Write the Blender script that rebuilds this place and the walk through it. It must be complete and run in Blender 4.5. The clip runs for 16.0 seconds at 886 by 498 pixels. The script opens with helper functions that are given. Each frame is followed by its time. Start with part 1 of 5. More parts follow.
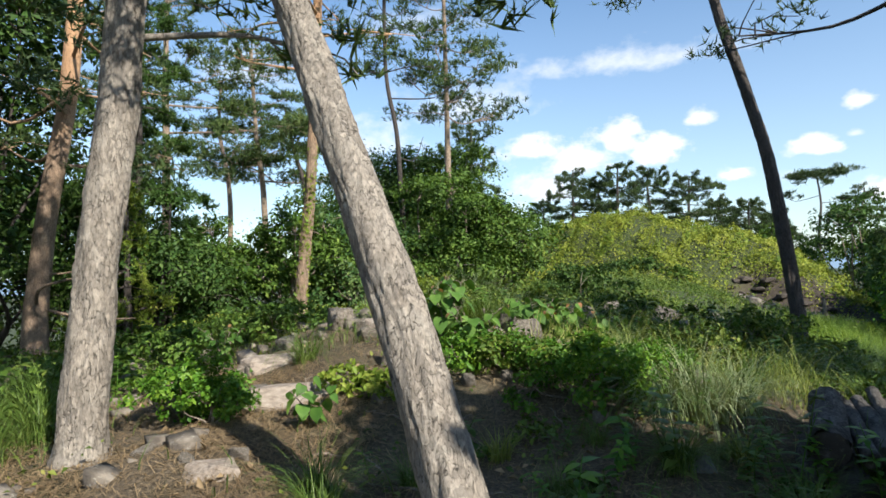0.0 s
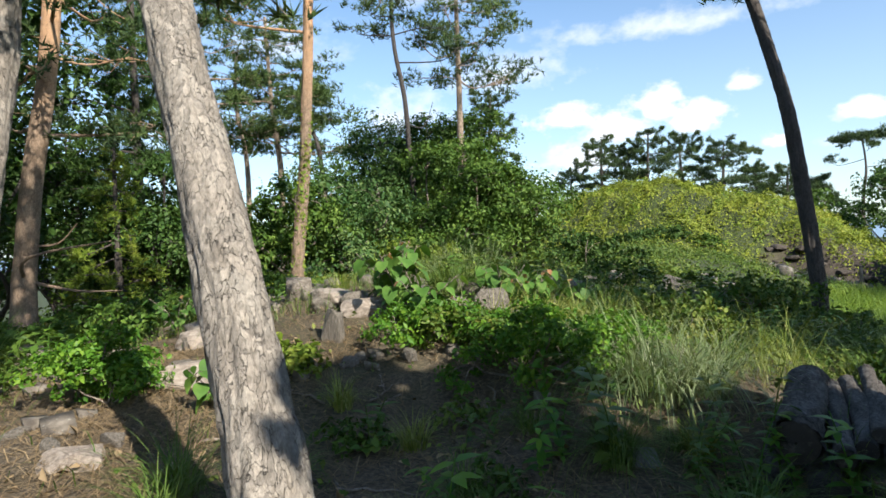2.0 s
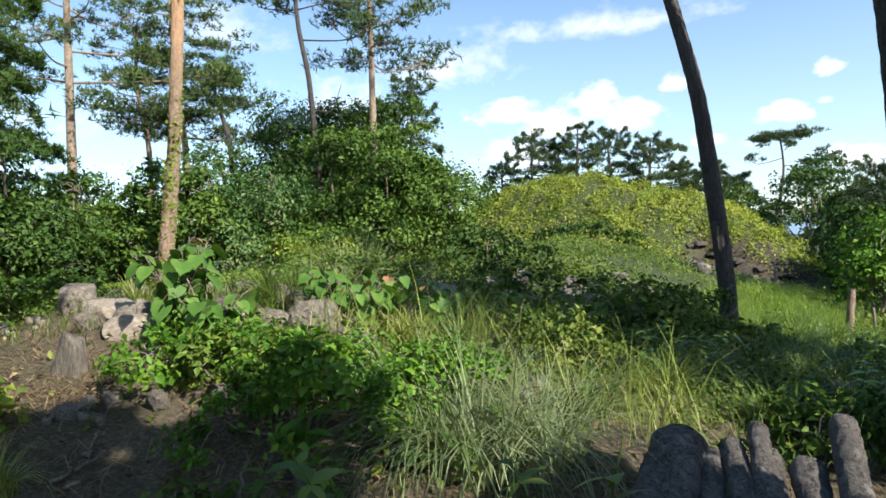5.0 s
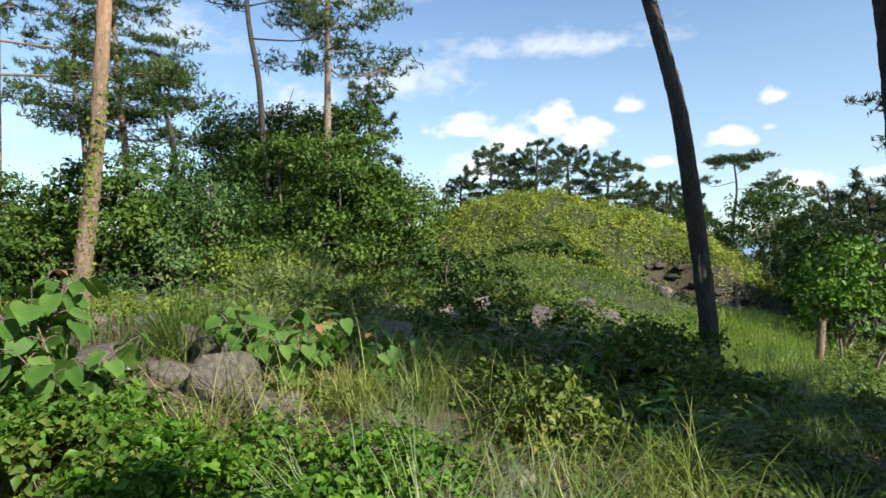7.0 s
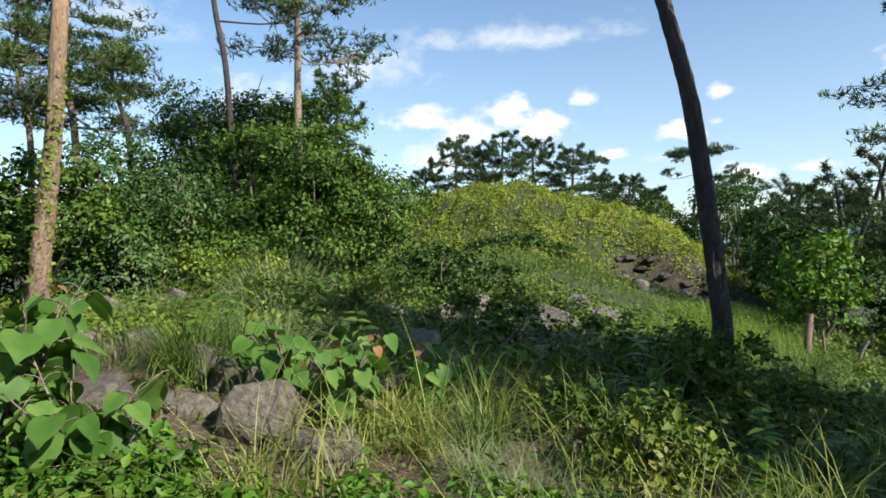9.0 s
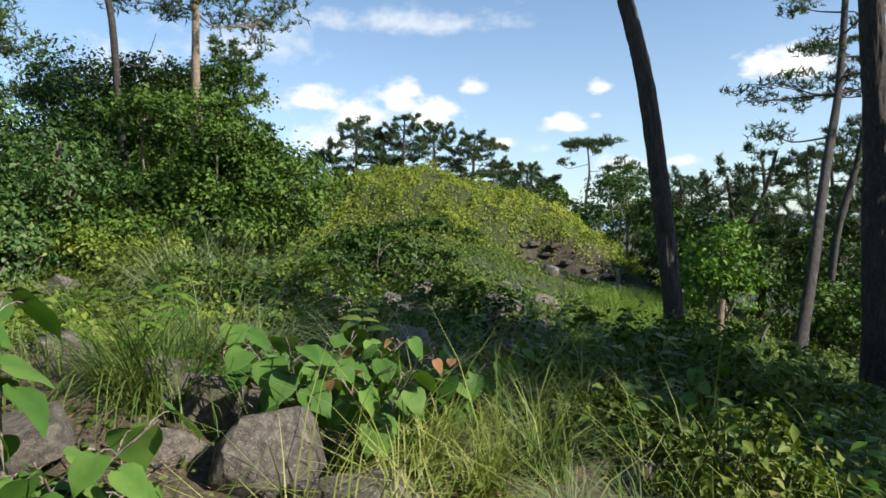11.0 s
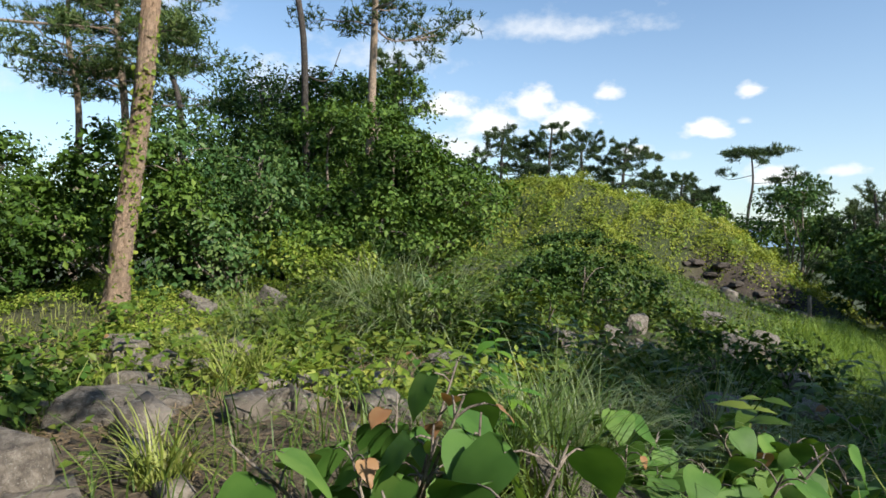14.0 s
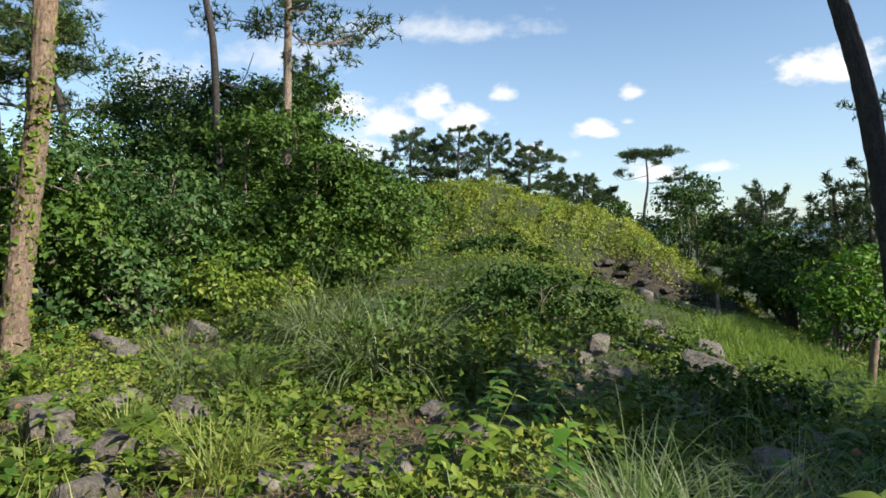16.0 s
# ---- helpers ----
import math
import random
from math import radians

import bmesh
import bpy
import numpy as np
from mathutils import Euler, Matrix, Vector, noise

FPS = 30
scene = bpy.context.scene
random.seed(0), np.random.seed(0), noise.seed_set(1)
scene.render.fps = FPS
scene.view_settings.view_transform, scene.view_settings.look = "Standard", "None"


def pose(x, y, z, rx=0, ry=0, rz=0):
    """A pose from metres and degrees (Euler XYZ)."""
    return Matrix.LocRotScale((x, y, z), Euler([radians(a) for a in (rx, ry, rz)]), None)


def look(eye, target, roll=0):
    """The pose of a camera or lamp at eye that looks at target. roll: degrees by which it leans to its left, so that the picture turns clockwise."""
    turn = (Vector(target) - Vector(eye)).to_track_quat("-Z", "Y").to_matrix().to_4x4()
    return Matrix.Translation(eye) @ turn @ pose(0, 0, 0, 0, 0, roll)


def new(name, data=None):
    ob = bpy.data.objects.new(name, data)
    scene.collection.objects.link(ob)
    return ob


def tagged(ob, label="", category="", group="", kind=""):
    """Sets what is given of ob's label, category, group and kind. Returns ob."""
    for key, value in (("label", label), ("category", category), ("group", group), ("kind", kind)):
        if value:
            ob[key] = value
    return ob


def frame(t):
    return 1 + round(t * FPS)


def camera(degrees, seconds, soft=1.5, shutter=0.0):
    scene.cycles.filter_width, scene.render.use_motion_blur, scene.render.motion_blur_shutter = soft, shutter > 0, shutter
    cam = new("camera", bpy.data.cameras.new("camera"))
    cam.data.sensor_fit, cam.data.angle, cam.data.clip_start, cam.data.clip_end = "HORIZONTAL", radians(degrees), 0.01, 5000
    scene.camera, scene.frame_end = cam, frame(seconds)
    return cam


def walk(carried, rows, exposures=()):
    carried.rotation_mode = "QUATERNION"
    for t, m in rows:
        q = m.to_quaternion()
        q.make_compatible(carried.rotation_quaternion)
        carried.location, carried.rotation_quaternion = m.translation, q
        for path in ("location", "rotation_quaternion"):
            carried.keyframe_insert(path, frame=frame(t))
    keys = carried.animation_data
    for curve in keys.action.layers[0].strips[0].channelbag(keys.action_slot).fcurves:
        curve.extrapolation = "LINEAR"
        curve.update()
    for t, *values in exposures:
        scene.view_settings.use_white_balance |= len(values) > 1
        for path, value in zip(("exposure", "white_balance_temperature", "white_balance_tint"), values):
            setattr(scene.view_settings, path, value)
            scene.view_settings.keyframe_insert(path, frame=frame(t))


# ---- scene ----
cam = camera(71.6, 16.0, 1.6)
PATH = [
    (0, (0.0, 0.0, 1.4), (-0.575, 1.914, 1.48), -2.1),
    (0.5, (0.159, 0.191, 1.356), (-0.406, 2.109, 1.408), -4.3),
    (1, (0.381, 0.425, 1.329), (-0.286, 2.31, 1.36), -1.6),
    (1.5, (0.503, 0.652, 1.309), (-0.212, 2.519, 1.259), -3.2),
    (2, (0.613, 0.907, 1.286), (-0.073, 2.786, 1.281), -2.6),
    (2.5, (0.692, 1.106, 1.263), (-0.041, 2.966, 1.226), -4.1),
    (3, (0.845, 1.378, 1.205), (-0.043, 3.169, 1.148), -2.3),
    (3.5, (1.0, 1.63, 1.177), (0.237, 3.471, 1.005), -3.8),
    (4, (1.135, 1.974, 1.164), (0.52, 3.876, 1.119), -1.7),
    (4.2, (1.184, 2.102, 1.179), (0.583, 4.009, 1.146), -1.8),
    (6.3, (1.034, 3.391, 1.429), (0.695, 5.361, 1.39), -1.5),
    (6.5, (1.005, 3.492, 1.431), (0.662, 5.462, 1.396), -1.3),
    (7, (0.898, 3.728, 1.462), (0.535, 5.695, 1.463), -0.7),
    (7.5, (0.728, 3.946, 1.471), (0.452, 5.927, 1.473), -0.6),
    (8, (0.554, 4.071, 1.546), (0.288, 6.054, 1.536), -0.4),
    (8.2, (0.496, 4.123, 1.551), (0.213, 6.103, 1.531), -0.3),
    (10.3, (-0.478, 4.653, 1.497), (-0.513, 6.652, 1.465), -2.4),
    (10.5, (-0.537, 4.84, 1.463), (-0.541, 6.839, 1.426), -2.2),
    (11, (-0.695, 4.982, 1.53), (-0.565, 6.976, 1.45), -0.1),
    (11.5, (-0.844, 5.087, 1.58), (-0.76, 7.084, 1.501), 1.7),
    (12, (-1.06, 5.2, 1.613), (-0.967, 7.196, 1.537), 0.1),
    (12.5, (-1.294, 5.323, 1.65), (-1.326, 7.32, 1.549), 0.4),
    (13, (-1.525, 5.44, 1.667), (-1.683, 7.433, 1.642), -0.1),
    (13.5, (-1.716, 5.486, 1.726), (-2.033, 7.459, 1.645), 1.5),
    (14, (-1.894, 5.532, 1.751), (-2.176, 7.511, 1.687), 1.6),
    (14.5, (-2.152, 5.603, 1.809), (-2.112, 7.602, 1.804), -1.7),
    (15, (-2.374, 5.663, 1.895), (-2.24, 7.655, 1.785), -0.8),
    (15.5, (-2.527, 5.825, 1.936), (-2.436, 7.823, 1.894), 0.4),
    (16, (-2.661, 6.034, 2.048), (-2.627, 8.033, 1.99), 0.0),
]
EXPOSURES = [(0, 0.80), (1.5, 0.88), (2.5, 1.0), (3.5, 1.2), (4.2, 1.15), (6.3, 0.80), (7, 0.73), (8.2, 0.70), (11, 0.63), (13.5, 0.64), (16, 0.60)]
walk(cam, [(t, look(eye, target, roll)) for t, eye, target, roll in PATH], EXPOSURES)

# ---- world, sun, exposure ----
SUN = Vector((0.80, -0.52, 0.70)).normalized()  # towards the sun, low, to the right and a little behind
sun_data = bpy.data.lights.new("sun", "SUN")
sun_data.energy, sun_data.angle, sun_data.color = 5.0, radians(0.53), (1.0, 0.945, 0.85)
sun = new("sun", sun_data)
sun.matrix_world = look((0, 0, 60), Vector((0, 0, 60)) - SUN)

# Clouds: azimuth from +y to the right, elevation, half width, half height (degrees), density
CLOUDS = [
    (-8.0, 11.0, 5.0, 2.4, 1.0), (-4.2, 9.4, 6.0, 3.0, 0.9), (0.0, 11.2, 3.2, 2.8, 1.1), (3.2, 10.0, 3.6, 2.2, 1.0),
    (-7.0, 7.2, 6.5, 2.2, 0.8), (6.8, 12.5, 2.3, 1.3, 0.9), (18.0, 12.0, 2.0, 1.1, 0.9), (14.7, 8.9, 2.8, 1.4, 1.0),
    (9.2, 7.5, 2.3, 1.5, 1.0), (12.5, 6.7, 3.2, 1.2, 0.7), (33.0, 12.6, 5.6, 2.5, 1.0), (20.0, 4.9, 3.6, 1.6, 0.9),
    (25.0, 5.4, 3.6, 1.1, 0.8), (-1.0, 17.8, 17.0, 2.2, 0.7), (-14.0, 15.0, 11.0, 4.5, 0.7), (-24.0, 12.0, 9.0, 5.0, 0.75),
    (-34.0, 18.0, 9.0, 5.0, 0.6), (-19.0, 22.0, 9.0, 2.6, 0.5), (-46.0, 10.0, 10.0, 5.0, 0.6), (17.5, 9.6, 1.1, 0.6, 0.7),
    (41.0, 6.0, 5.0, 1.4, 0.8), (60.0, 9.0, 8.0, 2.5, 0.8), (-12.0, 5.5, 6.0, 1.6, 0.6), (-75.0, 12.0, 10.0, 4.0, 0.6),
]


def build_world():
    w = bpy.data.worlds.new("sky")
    w.use_nodes = True
    scene.world = w
    nt = w.node_tree
    nt.nodes.clear()

    def node(kind, **put):
        n = nt.nodes.new(kind)
        for k, v in put.items():
            n.inputs[int(k[1:])].default_value = v
        return n

    def op(kind, a, b=None, c=None):
        n = nt.nodes.new("ShaderNodeMath")
        n.operation = kind
        for k, v in enumerate((a, b, c)):
            if v is None:
                continue
            if isinstance(v, (int, float)):
                n.inputs[k].default_value = v
            else:
                nt.links.new(v, n.inputs[k])
        return n.outputs[0]

    sky = nt.nodes.new("ShaderNodeTexSky")
    sky.sky_type, sky.sun_disc = "NISHITA", False
    sky.sun_elevation = math.asin(SUN.z)
    sky.sun_rotation = math.atan2(SUN.x, SUN.y)
    sky.air_density, sky.dust_density, sky.ozone_density = 1.0, 0.6, 2.5
    co = nt.nodes.new("ShaderNodeTexCoord")
    sep = nt.nodes.new("ShaderNodeSeparateXYZ")
    nt.links.new(co.outputs["Generated"], sep.inputs[0])
    az = op("MULTIPLY", op("ARCTAN2", sep.outputs[0], sep.outputs[1]), 57.2958)
    el = op("MULTIPLY", op("ARCSINE", sep.outputs[2]), 57.2958)
    noises = []
    for scale, detail in ((26.0, 6.0), (9.0, 5.0)):
        n = nt.nodes.new("ShaderNodeTexNoise")
        n.inputs["Scale"].default_value, n.inputs["Detail"].default_value, n.inputs["Roughness"].default_value = scale, detail, 0.58
        mp = nt.nodes.new("ShaderNodeMapping")
        mp.inputs["Scale"].default_value = (1, 1, 1.6)
        nt.links.new(co.outputs["Generated"], mp.inputs[0])
        nt.links.new(mp.outputs[0], n.inputs["Vector"])
        noises.append(op("SUBTRACT", n.outputs["Fac"], 0.5))
    ruffle = op("ADD", op("MULTIPLY", noises[0], 1.7), op("MULTIPLY", noises[1], 1.1))
    total = None
    for a, e, wd, ht, dens in CLOUDS:
        dx = op("DIVIDE", op("SUBTRACT", az, a), wd)
        up = op("SUBTRACT", el, e)
        dy = op("DIVIDE", op("MAXIMUM", up, op("MULTIPLY", up, -1.7)), ht)
        rr = op("SQRT", op("ADD", op("MULTIPLY", dx, dx), op("MULTIPLY", dy, dy)))
        v = op("SUBTRACT", op("ADD", 1.0, ruffle), rr)
        soft = nt.nodes.new("ShaderNodeMapRange")
        soft.interpolation_type = "SMOOTHSTEP"
        soft.inputs[1].default_value, soft.inputs[2].default_value = -0.05, 0.85 if dens > 0.75 else 1.3
        soft.inputs[4].default_value = min(dens, 1.0)
        nt.links.new(v, soft.inputs[0])
        total = soft.outputs[0] if total is None else op("MAXIMUM", total, soft.outputs[0])
    haze = nt.nodes.new("ShaderNodeMapRange")
    haze.inputs[1].default_value, haze.inputs[2].default_value = 0.0, 26.0
    haze.inputs[3].default_value, haze.inputs[4].default_value = 0.34, 0.0
    nt.links.new(el, haze.inputs[0])
    total = op("MAXIMUM", total, haze.outputs[0])
    bright = nt.nodes.new("ShaderNodeMix")
    bright.data_type = "RGBA"
    bright.inputs[6].default_value, bright.inputs[7].default_value = (5.3, 5.9, 6.6, 1), (8.0, 8.0, 7.9, 1)
    nt.links.new(total, bright.inputs[0])
    mix = nt.nodes.new("ShaderNodeMix")
    mix.data_type = "RGBA"
    nt.links.new(total, mix.inputs[0])
    tint = nt.nodes.new("ShaderNodeMix")
    tint.data_type, tint.blend_type = "RGBA", "MULTIPLY"
    tint.inputs[0].default_value, tint.inputs[7].default_value = 1.0, (1.10, 1.24, 1.28, 1)
    nt.links.new(sky.outputs[0], tint.inputs[6])
    nt.links.new(tint.outputs[2], mix.inputs[6])
    nt.links.new(bright.outputs[2], mix.inputs[7])
    bg = nt.nodes.new("ShaderNodeBackground")
    bg.inputs["Strength"].default_value = 0.095
    out = nt.nodes.new("ShaderNodeOutputWorld")
    nt.links.new(mix.outputs[2], bg.inputs["Color"])
    nt.links.new(bg.outputs[0], out.inputs["Surface"])


build_world()


# ---- materials ----
def shader(name, rough=0.8):
    m = bpy.data.materials.new(name)
    m.use_nodes = True
    nt = m.node_tree
    bsdf = nt.nodes["Principled BSDF"]
    bsdf.inputs["Roughness"].default_value = rough
    return m, nt, bsdf


def ramp(nt, fac, stops):
    r = nt.nodes.new("ShaderNodeValToRGB")
    while len(r.color_ramp.elements) < len(stops):
        r.color_ramp.elements.new(0.5)
    for e, (p, c) in zip(r.color_ramp.elements, stops):
        e.position, e.color = p, (*c, 1)
    nt.links.new(fac, r.inputs[0])
    return r.outputs[0]


def noise_tex(nt, scale, detail=5.0, rough=0.6, stretch=(1, 1, 1), kind="Object"):
    co = nt.nodes.new("ShaderNodeTexCoord")
    mp = nt.nodes.new("ShaderNodeMapping")
    mp.inputs["Scale"].default_value = stretch
    n = nt.nodes.new("ShaderNodeTexNoise")
    n.inputs["Scale"].default_value, n.inputs["Detail"].default_value, n.inputs["Roughness"].default_value = scale, detail, rough
    nt.links.new(co.outputs[kind], mp.inputs[0])
    nt.links.new(mp.outputs[0], n.inputs["Vector"])
    return n.outputs["Fac"]


def blend(nt, fac, a, b, kind="MIX"):
    mx = nt.nodes.new("ShaderNodeMix")
    mx.data_type, mx.blend_type = "RGBA", kind
    for slot, v in ((0, fac), (6, a), (7, b)):
        if isinstance(v, (int, float)):
            mx.inputs[slot].default_value = v
        elif isinstance(v, tuple):
            mx.inputs[slot].default_value = (*v, 1)
        else:
            nt.links.new(v, mx.inputs[slot])
    return mx.outputs[2]


def bump(nt, bsdf, height, strength, dist):
    b = nt.nodes.new("ShaderNodeBump")
    b.inputs["Strength"].default_value, b.inputs["Distance"].default_value = strength, dist
    nt.links.new(height, b.inputs["Height"])
    nt.links.new(b.outputs[0], bsdf.inputs["Normal"])


def leaf_material(name, stops, through_light=0.35, rough=0.5, patch=0.5, per_object=False):
    """Leaves: colour by leaf and by larger patches, light through the blade."""
    m, nt, bsdf = shader(name, rough)
    if per_object:
        rnd = nt.nodes.new("ShaderNodeObjectInfo").outputs["Random"]
    else:
        rnd = nt.nodes.new("ShaderNodeNewGeometry").outputs["Random Per Island"]
    big = noise_tex(nt, patch, 3.0, kind="Object")
    mixv = nt.nodes.new("ShaderNodeMath")
    mixv.operation = "MULTIPLY_ADD"
    mixv.inputs[1].default_value = 0.55
    nt.links.new(rnd, mixv.inputs[0])
    half = nt.nodes.new("ShaderNodeMath")
    half.operation = "MULTIPLY_ADD"
    half.inputs[1].default_value, half.inputs[2].default_value = 1.1, -0.33
    nt.links.new(big, half.inputs[0])
    nt.links.new(half.outputs[0], mixv.inputs[2])
    col = ramp(nt, mixv.outputs[0], stops)
    vein = noise_tex(nt, 60.0, 2.0)
    col = blend(nt, 0.25, col, blend(nt, vein, (0.4, 0.4, 0.4), (1.0, 1.0, 1.0)), "MULTIPLY")
    nt.links.new(col, bsdf.inputs["Base Color"])
    bsdf.inputs["Specular IOR Level"].default_value = 0.2
    tr = nt.nodes.new("ShaderNodeBsdfTranslucent")
    warm = blend(nt, 1.0, col, (1.25, 1.15, 0.45), "MULTIPLY")
    nt.links.new(warm, tr.inputs["Color"])
    mx = nt.nodes.new("ShaderNodeMixShader")
    mx.inputs[0].default_value = 0.8 * through_light
    nt.links.new(bsdf.outputs[0], mx.inputs[1])
    nt.links.new(tr.outputs[0], mx.inputs[2])
    nt.links.new(mx.outputs[0], nt.nodes["Material Output"].inputs["Surface"])
    return m


def bark_material(name, low, mid, high, lichen=(0.3, 0.3, 0.26), lichen_amount=0.25, stretch=0.35, upper=None, lying=False):
    m, nt, bsdf = shader(name, 0.92)
    co = nt.nodes.new("ShaderNodeTexCoord")
    # bark plates: uneven cells, drawn out along the stem, with ragged edges
    mapping = nt.nodes.new("ShaderNodeMapping")
    mapping.inputs["Scale"].default_value = (1, stretch, 1) if lying else (1, 1, stretch)
    nt.links.new(co.outputs["Object"], mapping.inputs[0])
    ragged = nt.nodes.new("ShaderNodeTexNoise")
    ragged.inputs["Scale"].default_value, ragged.inputs["Detail"].default_value = 16.0, 6.0
    nt.links.new(mapping.outputs[0], ragged.inputs["Vector"])
    shift = nt.nodes.new("ShaderNodeVectorMath")
    shift.operation = "MULTIPLY_ADD"
    shift.inputs[1].default_value = (0.12, 0.12, 0.12)
    nt.links.new(ragged.outputs["Color"], shift.inputs[0])
    nt.links.new(mapping.outputs[0], shift.inputs[2])
    cells = nt.nodes.new("ShaderNodeTexVoronoi")
    cells.feature = "DISTANCE_TO_EDGE"
    cells.inputs["Scale"].default_value = 32.0
    nt.links.new(shift.outputs[0], cells.inputs["Vector"])
    plates = nt.nodes.new("ShaderNodeTexVoronoi")
    plates.inputs["Scale"].default_value = 32.0
    nt.links.new(shift.outputs[0], plates.inputs["Vector"])
    crack = nt.nodes.new("ShaderNodeMapRange")
    crack.inputs[1].default_value, crack.inputs[2].default_value, crack.inputs[3].default_value = 0.0, 0.045, 0.1
    nt.links.new(cells.outputs["Distance"], crack.inputs[0])
    healed = nt.nodes.new("ShaderNodeMapRange")
    healed.inputs[1].default_value, healed.inputs[2].default_value = 0.36, 0.58
    nt.links.new(noise_tex(nt, 14.0, 5.0, 0.7, (1, 1, 0.5)), healed.inputs[0])
    broken = nt.nodes.new("ShaderNodeMath")
    broken.operation = "MAXIMUM"
    nt.links.new(crack.outputs[0], broken.inputs[0])
    nt.links.new(healed.outputs[0], broken.inputs[1])
    crack = broken
    tone = ramp(nt, plates.outputs["Color"], [(0.15, (0.72, 0.71, 0.70)), (0.85, (1.15, 1.13, 1.1))])
    fine = noise_tex(nt, 48.0, 6.0, 0.75, (1, 1, 0.45))
    col = ramp(nt, fine, [(0.32, mid), (0.68, high)])
    broad = ramp(nt, noise_tex(nt, 7.0, 4.0, 0.6, (1, 1, 0.4)), [(0.3, (0.74, 0.72, 0.70)), (0.7, (1.0, 1.0, 1.0))])
    col = blend(nt, 1.0, col, broad, "MULTIPLY")
    col = blend(nt, 1.0, col, tone, "MULTIPLY")
    if upper:
        sepz = nt.nodes.new("ShaderNodeSeparateXYZ")
        nt.links.new(co.outputs["Object"], sepz.inputs[0])
        grade = nt.nodes.new("ShaderNodeMapRange")
        grade.inputs[1].default_value, grade.inputs[2].default_value = upper[1], upper[2]
        nt.links.new(sepz.outputs[2], grade.inputs[0])
        col = blend(nt, grade.outputs[0], col, upper[0])
    spots = ramp(nt, noise_tex(nt, 5.0, 6.0, 0.7), [(0.5, (0, 0, 0)), (0.75, (lichen_amount * 1.6,) * 3)])
    col = blend(nt, spots, col, lichen)
    col = blend(nt, crack.outputs[0], low, col)
    nt.links.new(col, bsdf.inputs["Base Color"])
    hh = nt.nodes.new("ShaderNodeMath")
    hh.operation = "MULTIPLY_ADD"
    hh.inputs[1].default_value = 0.35
    nt.links.new(fine, hh.inputs[0])
    nt.links.new(crack.outputs[0], hh.inputs[2])
    bump(nt, bsdf, hh.outputs[0], 1.0, 0.025)
    return m


def stone_material(name, a, b, c, lichen=0.7):
    m, nt, bsdf = shader(name, 0.88)
    base = ramp(nt, noise_tex(nt, 6.0, 8.0, 0.65), [(0.3, a), (0.5, b), (0.72, c)])
    info = nt.nodes.new("ShaderNodeObjectInfo")
    base = blend(nt, 0.5, base, blend(nt, info.outputs["Random"], (0.6, 0.58, 0.55), (1.15, 1.05, 0.98)), "MULTIPLY")
    spots = ramp(nt, noise_tex(nt, 22.0, 5.0, 0.7), [(0.58, (0, 0, 0)), (0.66, (lichen, lichen, lichen))])
    base = blend(nt, spots, base, (0.42, 0.40, 0.34))
    nt.links.new(base, bsdf.inputs["Base Color"])
    bump(nt, bsdf, noise_tex(nt, 18.0, 10.0, 0.75), 0.8, 0.03)
    return m


def ground_material():
    m, nt, bsdf = shader("ground_soil", 0.95)
    litter = ramp(nt, noise_tex(nt, 34.0, 8.0, 0.75), [(0.3, (0.034, 0.025, 0.016)), (0.5, (0.11, 0.083, 0.052)), (0.72, (0.31, 0.235, 0.15))])
    moss = ramp(nt, noise_tex(nt, 18.0, 7.0, 0.7), [(0.3, (0.012, 0.02, 0.005)), (0.7, (0.06, 0.075, 0.018))])
    where = ramp(nt, noise_tex(nt, 0.55, 5.0, 0.65), [(0.5, (0, 0, 0)), (0.66, (0.7, 0.7, 0.7))])
    sep = nt.nodes.new("ShaderNodeSeparateXYZ")
    co = nt.nodes.new("ShaderNodeTexCoord")
    nt.links.new(co.outputs["Object"], sep.inputs[0])
    far = nt.nodes.new("ShaderNodeMapRange")
    far.inputs[1].default_value, far.inputs[2].default_value = 9.0, 15.0
    nt.links.new(sep.outputs[1], far.inputs[0])
    fac = nt.nodes.new("ShaderNodeMath")
    fac.operation = "MAXIMUM"
    nt.links.new(where, fac.inputs[0])
    nt.links.new(far.outputs[0], fac.inputs[1])
    flat = nt.nodes.new("ShaderNodeCombineXYZ")
    nt.links.new(sep.outputs[0], flat.inputs[0])
    nt.links.new(sep.outputs[1], flat.inputs[1])
    away = nt.nodes.new("ShaderNodeVectorMath")
    away.operation = "DISTANCE"
    away.inputs[1].default_value = (8.1, 34.4, 0)  # bare earth of the broken bank, darkened in colour for its shade
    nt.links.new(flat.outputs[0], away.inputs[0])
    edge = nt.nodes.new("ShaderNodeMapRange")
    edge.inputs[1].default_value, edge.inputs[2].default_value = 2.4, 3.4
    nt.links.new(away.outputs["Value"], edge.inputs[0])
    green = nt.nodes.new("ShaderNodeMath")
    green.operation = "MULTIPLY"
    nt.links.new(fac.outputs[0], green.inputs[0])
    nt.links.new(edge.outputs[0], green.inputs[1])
    # earth tone kept very dark: the bank's shade is put into it
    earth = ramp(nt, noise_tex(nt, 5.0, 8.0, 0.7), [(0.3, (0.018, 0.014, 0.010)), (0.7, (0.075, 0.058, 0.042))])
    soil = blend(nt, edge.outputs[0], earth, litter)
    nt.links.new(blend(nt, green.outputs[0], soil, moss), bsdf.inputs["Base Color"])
    bump(nt, bsdf, noise_tex(nt, 45.0, 9.0, 0.8), 0.9, 0.03)
    return m


